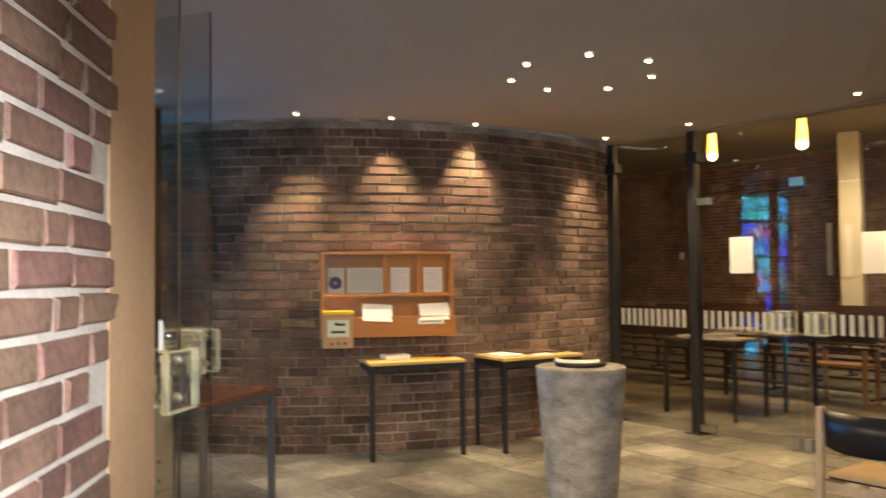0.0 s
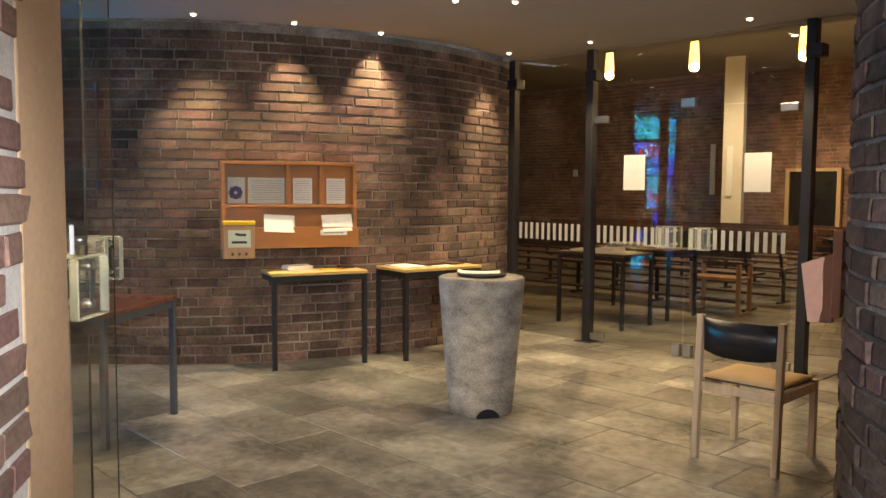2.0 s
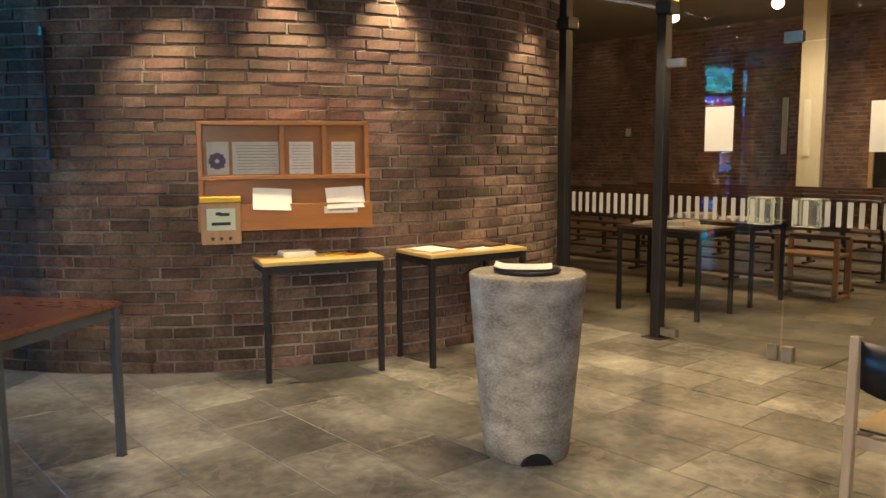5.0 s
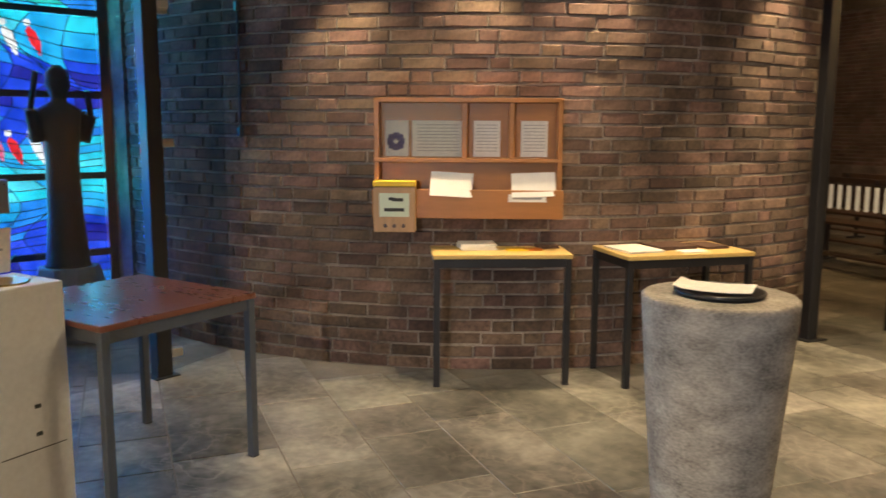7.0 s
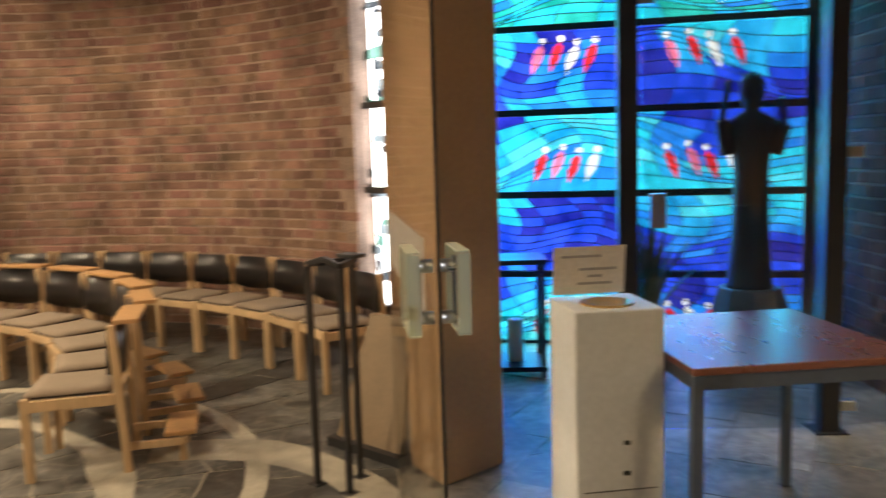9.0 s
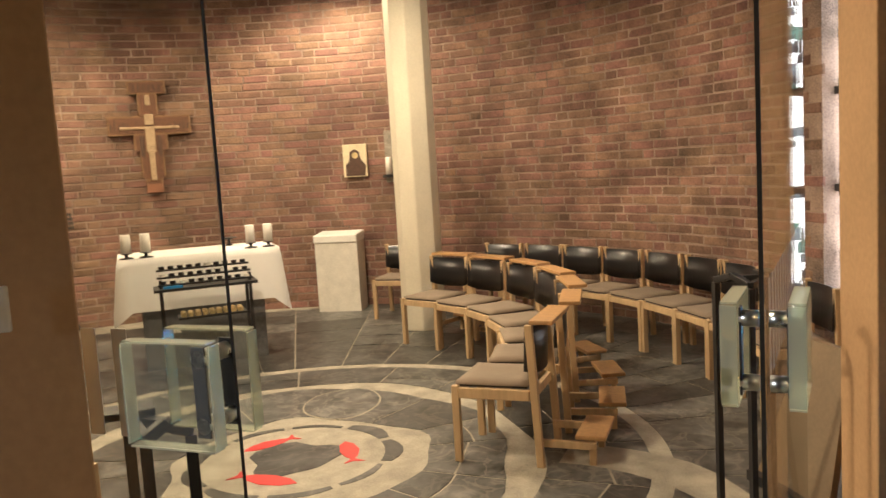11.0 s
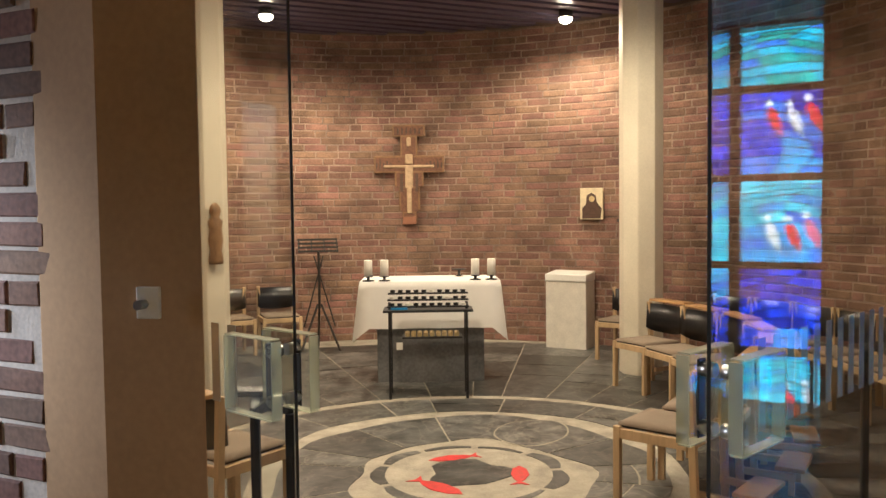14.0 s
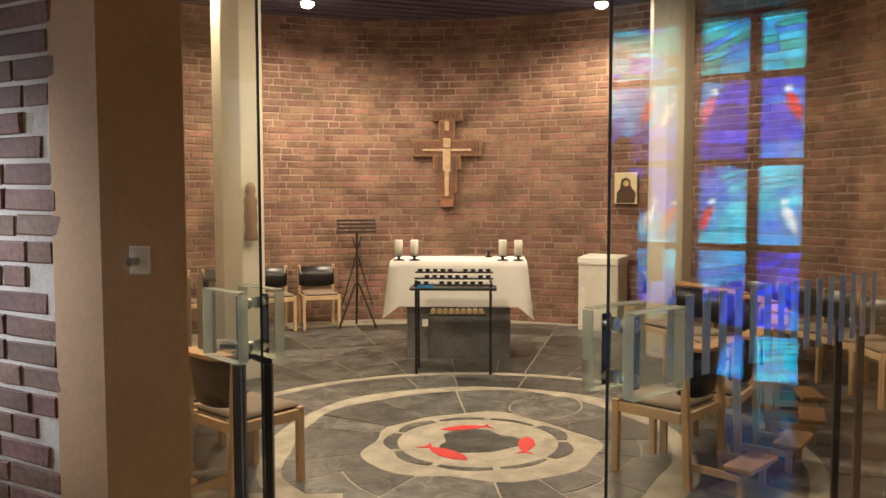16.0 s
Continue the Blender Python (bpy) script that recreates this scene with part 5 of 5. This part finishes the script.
    part("leaf", leaf, LEAF, plant)
lan = thing("lantern_stand", "tall black metal lantern stand by the window", "lantern", pose(-5.2, 1.50, 0, 0, 0, 10))
for x in (-0.16, 0.16):
    for y in (-0.16, 0.16):
        part("post", Mesh().box(x, y, 0, 0.03, 0.03, 0.72), BLACK_STEEL, lan)
part("top", Mesh().box(0, 0, 0.70, 0.37, 0.37, 0.03), BLACK_STEEL, lan)
part("base", Mesh().box(0, 0, 0.05, 0.37, 0.37, 0.03), BLACK_STEEL, lan)
part("candle", Mesh().lathe([(0.05, 0.08), (0.05, 0.33), (0.04, 0.34)], 16), WAX, lan, "thick white candle", smooth=True)

# ---- lobby small things ----
bx = thing("leaflet_box", "salmon painted wooden leaflet box on the brick pier", "box", pose(0.69, 2.72, 0.12, 0, 0, 175))
part("back_board", Mesh().box(0.02, 0, 0.82, 0.03, 0.20, 0.30), TERRACOTTA, bx, bevel=0.003)
part("pocket", Mesh().add([(0.035, -0.11, 0.80), (0.035, 0.11, 0.80), (0.12, 0.11, 0.80), (0.12, -0.11, 0.80), (0.035, -0.11, 1.04), (0.035, 0.11, 1.04), (0.15, 0.11, 1.0), (0.15, -0.11, 1.0)], [(0, 1, 2, 3), (0, 1, 5, 4), (1, 2, 6, 5), (2, 3, 7, 6), (3, 0, 4, 7)]), TERRACOTTA, bx, m=Matrix.Diagonal((0.9, 0.82, 1, 1)))
cond = thing("cable_conduit", "thin grey cable conduit on the brick wall", "conduit", None)
q = polar(LOBBY_C, LOBBY_R + 0.012, -66)
part("conduit", Mesh().rod((q[0], q[1], 1.35), (q[0], q[1], 2.12), 0.007, 8), GREY_STEEL, cond)
for z in (1.36, 2.10):
    part("box", Mesh().box(q[0], q[1], z, 0.03, 0.03, 0.05), GREY_STEEL, cond, "small grey junction box")

# ---- nave ----


def pew(x, y, turn, length, group="nave pews"):
    t = thing("pew", "dark wooden pew with slatted back and steel feet", "pew", pose(x, y, 0, 0, 0, turn), group)
    part("seat", Mesh().box(0, 0, 0.42, length, 0.36, 0.03), DARK_WOOD, t, bevel=0.004)
    for z in (0.62, 0.78):
        part("back_board", Mesh().box(0, 0.21, z, length, 0.025, 0.09), DARK_WOOD, t, bevel=0.004)
    part("kneeling_board", Mesh().box(0, 0.42, 0.14, length, 0.14, 0.025), DARK_WOOD, t)
    n = int(length / 1.2)
    for k in range(n + 1):
        xx = -length / 2 + 0.1 + k * (length - 0.2) / n
        part("foot", Mesh().box(xx, 0, 0, 0.04, 0.30, 0.03).box(xx, 0, 0.03, 0.03, 0.05, 0.39).bar((xx, 0.05, 0.40), (xx, 0.23, 0.86), 0.03), BLACK_STEEL, t)
    return t


first = pew(-2.9, 10.05, 164, 5.0)
for k in range(1, 5):
    copy_thing(first, pose(-2.9 + k * 0.26, 10.05 + k * 0.9, 0, 0, 0, 164))
for k in range(5):
    copy_thing(first, pose(2.6 + k * 0.26, 8.95 + k * 0.9, 0, 0, 0, 164))
kn = thing("kneeler_bench", "single wooden kneeling bench in the nave", "bench", pose(-0.85, 9.0, 0, 0, 0, -14))
for s in (-0.27, 0.27):
    part("side_frame", Mesh().box(s, 0, 0, 0.045, 0.34, 0.04).box(s, -0.15, 0, 0.045, 0.04, 0.58).box(s, 0.15, 0, 0.045, 0.04, 0.58), OAK, kn, bevel=0.003)
part("seat_board", Mesh().box(0, 0, 0.40, 0.56, 0.32, 0.03), OAK, kn, bevel=0.003)
part("top_rail", Mesh().box(0, 0.15, 0.55, 0.56, 0.05, 0.03), DARK_WOOD, kn)
structure("column_nave", Mesh().box(-1.72, 14.8, 0, 0.34, 0.34, 3.75), CREAM, "cream concrete column in the nave", "column", bevel=0.01)
for (x, y, z, s) in ((-2.75, 10.75, 2.98, 1.0), (-1.46, 10.15, 2.93, 1.0), (-0.1, 9.3, 2.85, 1.0)):
    t = thing("pendant_lamp", "amber glass tube pendant lamp, lit", "lamp", pose(x, y, z), "nave pendant lamps")
    part("tube", Mesh().lathe([(0.06, 0.05), (0.065, 0.08), (0.045, 0.36), (0.02, 0.39)], 18), AMBER, t, smooth=True)
    part("bulb", Mesh().lathe([(0.02, -0.045), (0.055, -0.02), (0.066, 0.015), (0.055, 0.048)], 18), BULB, t, "glowing bulb", smooth=True)
    part("cord", Mesh().rod((0, 0, 0.38), (0, 0, 3.75 - z), 0.006, 6), BLACK_STEEL, t)
    lamp("pendant_light", "POINT", (x, y, z - 0.13), (x, y, 0), 75, (1.0, 0.62, 0.25), radius=0.06)
lamp("nave_spots", "SPOT", (-1.0, 13.0, 3.6), (-1.0, 13.6, 0), 430, WARM, cone=150, blend=0.6, radius=0.4)
for x, y in ((-2.6, 11.5), (-1.2, 12.0), (-0.6, 13.0), (0.6, 12.5), (1.8, 13.4), (2.4, 12.4), (3.2, 12.9)):
    downlight(x, y, 3.75, "nave ceiling spotlights", r=0.05)
nd = thing("door_1", "dark nave doorway with a pale frame, standing open", "door", pose(-0.49, 15.92, 0, 0, 0, -15.8), kind="structure")
part("doorway_shade", Mesh().box(0, 0, 0, 0.85, 0.05, 1.76), BLACK_SHELL, nd)
part("door_frame", Mesh().box(-0.46, -0.02, 0, 0.07, 0.10, 1.82).box(0.46, -0.02, 0, 0.07, 0.10, 1.82).box(0, -0.02, 1.76, 0.85, 0.10, 0.06), OAK_LIGHT, nd)
for x, y, z, h, where in ((-1.76, 14.61, 1.30, 0.88, "column"), (-2.38, 16.36, 1.32, 1.0, "wall")):
    hb = thing("hymn_board", "narrow white upright board on the nave " + where, "board", pose(x, y, z, 0, 0, 0 if where == "column" else -15.8), "white boards of the nave")
    part("board", Mesh().box(0, 0, 0, 0.10, 0.03, h), WHITE, hb, bevel=0.004)
    part("bracket", Mesh().box(0, 0.018, h * 0.45, 0.06, 0.03, 0.04), BLACK_STEEL, hb)
wsw = thing("wall_switch", "small white box on the nave wall", "switch", pose(-5.6, 17.3, 1.7, 0, 0, -15.8))
part("plate", Mesh().box(0, 0, 0, 0.10, 0.05, 0.16), WHITE, wsw, bevel=0.004)

# ---- floor stones ----
rng = random.Random(21)


def clip_poly(poly, a, b):
    """Keeps the side of the polygon nearer to a than to b."""
    mx, my, nx, ny = (a[0] + b[0]) / 2, (a[1] + b[1]) / 2, a[0] - b[0], a[1] - b[1]
    out = []
    for k in range(len(poly)):
        p, q = poly[k], poly[(k + 1) % len(poly)]
        dp, dq = (p[0] - mx) * nx + (p[1] - my) * ny, (q[0] - mx) * nx + (q[1] - my) * ny
        if dp >= 0:
            out.append(p)
        if (dp > 0) != (dq > 0) and dp != dq:
            s = dp / (dp - dq)
            out.append((p[0] + s * (q[0] - p[0]), p[1] + s * (q[1] - p[1])))
    return out


def shrink(poly, gap):
    """Pulls a convex outline inward by about gap."""
    cx, cy = sum(p[0] for p in poly) / len(poly), sum(p[1] for p in poly) / len(poly)
    out = []
    for x, y in poly:
        d = math.hypot(x - cx, y - cy)
        k = max(0.0, 1 - gap / d) if d > 1e-6 else 0
        out.append((cx + (x - cx) * k, cy + (y - cy) * k))
    return out


def stone_piece(poly, mat, parent, z=0.006):
    top = shrink(poly, 0.003)
    n = len(poly)
    m = Mesh().add([(x, y, -0.02) for x, y in poly] + [(x, y, z - 0.002) for x, y in poly] + [(x, y, z) for x, y in top], [(k, (k + 1) % n, n + (k + 1) % n, n + k) for k in range(n)] + [(n + k, n + (k + 1) % n, 2 * n + (k + 1) % n, 2 * n + k) for k in range(n)] + [tuple(range(2 * n, 3 * n))])
    return part("flagstone", m, mat, parent)


lobby_floor = structure("floor_lobby", Mesh().prism(lobby_outline[::-1], -0.01, 0.0035), JOINT, "worn grey-green flagstone floor of the lobby", "floor")
FLOOR_TURN = radians(-17)
ca, sa2 = math.cos(FLOOR_TURN), math.sin(FLOOR_TURN)


def inside_lobby(x, y):
    if (Vector((x, y)) - LOBBY_C).length < LOBBY_R + 0.02 or (Vector((x, y)) - PIER_C).length < PIER_R - 0.3:
        return False
    if (Vector((x, y)) - E0).dot(OUT) < -0.1 and x > -0.9:
        return False
    if y > 6.88 - (x + 2.5) * 0.288 + 0.3:
        return False
    if x < -3.6 and y < 1.3:
        return x < -3.9 and y > 1.0
    if -3.6 <= x < -0.7 and y < 1.25 - (x + 3.4) * 0.18:
        return False
    return -6.0 < x < 3.7 and y > -1.6


v = -3.0
count = 0
rest = Mesh()
while v < 9.0:
    h = rng.choice((0.30, 0.38, 0.45, 0.38))
    u = -9.0 + rng.uniform(0, 0.5)
    while u < 6.0:
        w = rng.choice((0.40, 0.55, 0.70, 0.85))
        cu, cv = u + w / 2, v + h / 2
        x, y = cu * ca - cv * sa2, cu * sa2 + cv * ca
        if inside_lobby(x, y):
            g = 0.004
            quad = [(u + g, v + g), (u + w - g, v + g), (u + w - g, v + h - g), (u + g, v + h - g)]
            poly = [(a * ca - b * sa2, a * sa2 + b * ca) for a, b in quad]
            z = 0.005 + rng.uniform(0, 0.0025)
            if count < 300:
                stone_piece(poly, FLAG, lobby_floor, z)
                count += 1
            else:
                rest.prism(poly, -0.02, z)
        u += w
    v += h
if rest.v:
    part("flagstones", rest, FLAG_REST, lobby_floor)["kind"] = "stuff"

# nave floor: larger slabs, far off
nave_floor = structure("floor_nave", Mesh().box(-2, 11.6, -0.01, 21, 9.2, 0.0135), JOINT, "grey flagstone floor of the nave", "floor")
far = Mesh()
for i in range(-22, 18):
    for j in range(0, 22):
        x, y = i * 0.5 + 0.12 * (j % 2), 7.2 + j * 0.4
        if y > 7.15 - (x + 2.5) * 0.288 - 0.1 or y > 7.2:
            far.box(x, y, -0.02, 0.488, 0.388, 0.0255)
part("flagstones", far, FLAG_REST, nave_floor)["kind"] = "stuff"

# chapel floor: pale ground, dark slates, rings and fish
chapel_floor = structure("floor_chapel", Mesh().prism([polar(CHAPEL_C, CHAPEL_R + 0.05, a) for a in range(0, 360, 5)], -0.01, 0.0035), GRIT, "pale terrazzo floor with dark slates laid in rings", "floor")
structure("floor_threshold", Mesh().prism([(-0.95, 0.35), (-0.9, 0.85), (-3.3, 1.45), (-3.9, 1.0)], -0.01, 0.0030), GRIT, "pale floor strip in the doorway", "floor")


def wobble(a, r):
    return r * (1 + 0.055 * math.sin(3 * a + 1) + 0.045 * math.sin(5 * a) + 0.025 * math.sin(9 * a + 2))


def edge_at(zone, a):
    """Radius of a pale ring's border at the angle a."""
    return {0: wobble(a, 0.64) + 0.045 * math.sin(a), 1: 1.155 + 0.08 * math.cos(2 * a + 4.08) + 0.03 * math.sin(5 * a) + 0.012 * math.sin(11 * a), 2: 1.285 + 0.08 * math.cos(2 * a + 4.08) + 0.022 * math.sin(4 * a) + 0.01 * math.sin(9 * a), 3: 1.75, 4: 1.84}[zone]


def to_wall(a):
    """Distance from the ring's centre to the chapel wall along the angle a."""
    d = Vector((math.cos(a), math.sin(a)))
    m = RING - CHAPEL_C
    b = m.dot(d)
    return min(-b + math.sqrt(b * b - m.dot(m) + (CHAPEL_R + 0.01) ** 2), 4.4)


slates = []


def sector(a0, a1, inner, outer, gap=0.006):
    n = max(3, int((a1 - a0) * 9))
    angles = [a0 + (a1 - a0) * k / n for k in range(n + 1)]
    lo, hi = [], []
    for k, a in enumerate(angles):
        r0, r1 = inner(a) + gap, outer(a) - gap
        s0, s1 = (gap / max(r0, 0.1), gap / max(r1, 0.1)) if k == 0 else (-gap / max(r0, 0.1), -gap / max(r1, 0.1)) if k == n else (0, 0)
        lo.append((RING[0] + r0 * math.cos(a + s0), RING[1] + r0 * math.sin(a + s0)))
        hi.append((RING[0] + r1 * math.cos(a + s1), RING[1] + r1 * math.sin(a + s1)))
    slates.append(lo + hi[::-1])


for inner, outer, wide, split in ((lambda a: edge_at(0, a), lambda a: edge_at(1, a), 0.42, 0.35), (lambda a: edge_at(2, a), lambda a: edge_at(3, a), 0.30, 0.45)):
    a = 0.0
    while a < 2 * math.pi - 0.08:
        b = min(a + wide * rng.uniform(0.55, 1.45), 2 * math.pi)
        if 2 * math.pi - b < 0.12:
            b = 2 * math.pi
        if rng.random() < split:
            k, tilt = rng.uniform(0.35, 0.65), rng.uniform(-0.25, 0.25)
            mid = lambda t, i=inner, o=outer, k=k, a=a, b=b, tilt=tilt: i(t) + (o(t) - i(t)) * (k + tilt * ((t - a) / (b - a) - 0.5))  # noqa: E731
            sector(a, b, inner, mid)
            sector(a, b, mid, outer)
        else:
            sector(a, b, inner, outer)
        a = b
a = 0.0
while a < 2 * math.pi - 0.02:
    b = min(a + rng.uniform(0.12, 0.24), 2 * math.pi)
    r = 1.84
    while r < to_wall((a + b) / 2) - 0.08:
        q = r + rng.uniform(0.35, 0.85)
        tilt = rng.uniform(-0.12, 0.12)
        sector(a, b, lambda t, r=r: r if r == 1.84 else min(r, to_wall(t)), lambda t, q=q: min(q, to_wall(t)), 0.005)
        r = q
    a = b
slates.sort(key=lambda p: math.hypot(p[0][0] + 2.4, p[0][1] + 0.2))
rest = Mesh()
for k, p in enumerate(slates):
    if k < 300:
        part("slate", Mesh().prism(p, -0.02, 0.0055 + 0.001 * rng.random()), SLATE, chapel_floor)
    else:
        rest.prism(p, -0.02, 0.006)
if rest.v:
    part("slates", rest, SLATE_REST, chapel_floor)["kind"] = "stuff"
# a broad pale band winding outward past the kneelers, and a darker oval stone
def band(c, r, a0, a1, w0, w1, z):
    n = 18
    arc = [radians(a0 + (a1 - a0) * k / n) for k in range(n + 1)]
    lo = [(c[0] + (r - (w0 + (w1 - w0) * k / n) / 2) * math.cos(a), c[1] + (r - (w0 + (w1 - w0) * k / n) / 2) * math.sin(a)) for k, a in enumerate(arc)]
    hi = [(c[0] + (r + (w0 + (w1 - w0) * k / n) / 2 + 0.02 * math.sin(k)) * math.cos(a), c[1] + (r + (w0 + (w1 - w0) * k / n) / 2 + 0.02 * math.sin(k)) * math.sin(a)) for k, a in enumerate(arc)]
    return Mesh().add([(x, y, z) for x, y in lo] + [(x, y, z) for x, y in hi], [(k, k + 1, n + 2 + k, n + 1 + k) for k in range(n)])


part("pale_band", band((-2.75, 0.35), 0.95, 60, 205, 0.10, 0.30, 0.0072), GRIT, chapel_floor)
part("pale_band", band((-2.3, -2.3), 1.95, 20, 75, 0.10, 0.22, 0.0074), GRIT, chapel_floor)


def motif(points, turn, cx, cy, scale=1.0):
    c, s = math.cos(turn), math.sin(turn)
    return [(cx + scale * (x * c - y * s), cy + scale * (x * s + y * c)) for x, y in points]


blob = [(RING[0] + (0.23 + 0.035 * math.sin(3 * a) + 0.02 * math.sin(5 * a)) * math.cos(a), RING[1] + (0.225 + 0.035 * math.sin(3 * a) + 0.02 * math.sin(5 * a)) * math.sin(a)) for a in (k * math.pi / 10 for k in range(20))]
stone_piece(blob, SLATE, chapel_floor, 0.0058).name = "slate"
for k in range(9):
    a0, a1 = k * 2 * math.pi / 9 + 0.05, (k + 1) * 2 * math.pi / 9 - 0.04
    w = 0.042 + 0.053 * math.cos((a0 + a1) / 2 - 2.775) ** 2 + 0.012 * math.sin(k * 2.2)
    arc = [a0 + (a1 - a0) * j / 5 for j in range(6)]
    poly = [(RING[0] + 0.46 * math.cos(a), RING[1] + 0.46 * math.sin(a)) for a in arc] + [(RING[0] + (0.46 + w * (0.6 + 0.4 * math.sin(math.pi * j / 5))) * math.cos(a), RING[1] + (0.46 + w * (0.6 + 0.4 * math.sin(math.pi * j / 5))) * math.sin(a)) for j, a in list(enumerate(arc))[::-1]]
    part("slate", Mesh().prism(poly, -0.02, 0.0056), SLATE, chapel_floor)
OVAL = [((0.30 + 0.02 * math.sin(3 * a)) * math.cos(a), 0.225 * math.sin(a)) for a in (k * math.pi / 12 for k in range(24))]
part("pale_joint", Mesh().prism(motif(OVAL, 0.75, -3.44, -1.63, 1.05), -0.01, 0.0072), GRIT, chapel_floor)
part("slate", Mesh().prism(motif(OVAL, 0.75, -3.44, -1.63), -0.01, 0.0085), SLATE, chapel_floor, "large dark oval slate")
FISH = [(-0.13, 0.0), (-0.08, 0.035), (0.0, 0.048), (0.07, 0.028), (0.105, 0.008), (0.15, 0.045), (0.135, 0.0), (0.15, -0.045), (0.105, -0.008), (0.07, -0.028), (0.0, -0.042), (-0.08, -0.032)]
for (hx, hy), (tx, ty) in (((-2.60, -1.37), (-2.91, -1.34)), ((-2.56, -0.77), (-2.42, -1.10)), ((-3.04, -1.07), (-2.89, -0.79))):
    fish = motif(FISH, math.atan2(ty - hy, tx - hx), (hx + tx) / 2, (hy + ty) / 2, math.dist((hx, hy), (tx, ty)) / 0.28)
    n = len(fish)
    part("red_fish", Mesh().prism(fish, -0.01, 0.0062), RED_STONE, chapel_floor, "red stone fish inlaid in the floor")

# ---- bricks ----


def brick_mesh(length, depth, height, mat, seed):
    r = random.Random(seed)
    j = lambda s: r.uniform(-s, s)  # noqa: E731
    x, y, z, c = length / 2, depth, height / 2, 0.005
    v = []
    for px, pz in ((-x, -z), (x, -z), (x, z), (-x, z)):
        v.append((px, 0, pz))
    for px, pz in ((-x, -z), (x, -z), (x, z), (-x, z)):
        v.append((px + j(0.002), -(y - c), pz + j(0.0015)))
    for px, pz in ((-x + c, -z + c), (x - c, -z + c), (x - c, z - c), (-x + c, z - c)):
        v.append((px + j(0.003), -y + j(0.002), pz + j(0.002)))
    f = [(k, (k + 1) % 4, 4 + (k + 1) % 4, 4 + k) for k in range(4)] + [(4 + k, 4 + (k + 1) % 4, 8 + (k + 1) % 4, 8 + k) for k in range(4)] + [(8, 9, 10, 11)]
    m = Mesh().add(v, f)
    return m, m.data("brick", mat)


def lay_bricks(wall, place, length, height, mat, mat_rest, near, z0=0.0, course=0.0755, skip=None, relief=0.010, seed=1):
    """Lays running-bond bricks; place(s, z) gives the pose of a brick face on the wall at the run s, with -y out of the wall."""
    r = random.Random(seed)
    kinds = [(brick_mesh(0.235, 0.02, 0.062, mat, k), brick_mesh(0.110, 0.02, 0.062, mat, 50 + k)) for k in range(4)]
    rest, made = Mesh(), 0
    for i in range(int((height - z0) / course)):
        z = z0 + i * course + course / 2
        s = (-0.06, -0.185, -0.12)[i % 3] - r.uniform(0, 0.03)
        k = i % 2
        while s < length:
            full = (k % 3) != 2
            L = 0.247 if full else 0.122
            c = s + L / 2
            if 0.0 < c < length and not (skip and skip(c, z)):
                (source, data) = kinds[r.randrange(4)][0 if full else 1]
                m = place(c, z) @ pose(0, r.uniform(-relief, relief) * 0.5, r.uniform(-0.0025, 0.0025), 0, r.uniform(-0.7, 0.7), r.uniform(-1.2, 1.2))
                if near(c, z) and made < 300:
                    b = part("brick", data, None, wall, m=m)
                    made += 1
                else:
                    rest.add([m @ Vector(p) for p in source.v], source.f)
            s += L
            k += 1
    if rest.v:
        me = bpy.data.meshes.new("bricks")
        me.from_pydata(rest.v, [], rest.f)
        me.materials.append(mat_rest)
        ob = part("bricks", me, None, wall)
        ob["kind"] = "stuff"


def outside_arc(c, r, a0, sign):
    def place(s, z):
        a = a0 + sign * math.degrees(s / r)
        p = polar(c, r - 0.016, a)
        return pose(p[0], p[1], z, 0, 0, a + 90)
    return place


def inside_arc(c, r, a0):
    def place(s, z):
        a = a0 + math.degrees(s / r)
        p = polar(c, r + 0.016, a)
        return pose(p[0], p[1], z, 0, 0, a - 90)
    return place


lay_bricks(wall_lobby, outside_arc(LOBBY_C, LOBBY_R, -95, 1), 5.65, LOBBY_H, BRICK, BRICK_REST, lambda s, z: 1.9 < s < 4.2 and 0.3 < z < 2.3, seed=2, relief=0.008)
lay_bricks(wall_pier, outside_arc(PIER_C, PIER_R, 100, 1), 4.6, LOBBY_H, BRICK, BRICK_REST, lambda s, z: s < 3.0, seed=3)
lay_bricks(wall_chapel, inside_arc(CHAPEL_C, CHAPEL_R, 145.8), 13.48, CHAPEL_H, RED, RED_REST, lambda s, z: 4.6 < s < 7.6 and 0.9 < z < 2.2, seed=4, relief=0.004)


def flat_run(a, d, n):
    turn = math.degrees(math.atan2(d[1], d[0]))

    def place(s, z):
        p = a + d * s - n * 0.016
        return pose(p[0], p[1], z, 0, 0, turn)
    return place


side_turn = ALONG if Vector((ALONG[1], -ALONG[0])).dot(OUT) > 0 else -ALONG
lay_bricks(wall_side, flat_run(E0 if side_turn == ALONG else E1, side_turn, OUT), (E1 - E0).length - 0.01, LOBBY_H, RED, RED_REST, lambda s, z: (s < 1.2 if side_turn == ALONG else s > 1.7), seed=6, relief=0.006)
nd0, nd1 = Vector(NW[0]), Vector(NW[1])
nvec = (nd1 - nd0).normalized()
lay_bricks(wall_nave, flat_run(nd0, nvec, Vector((nvec[1], -nvec[0]))), (nd1 - nd0).length, 3.75, RED, RED_REST, lambda s, z: False, seed=7, z0=0.75, relief=0.004)
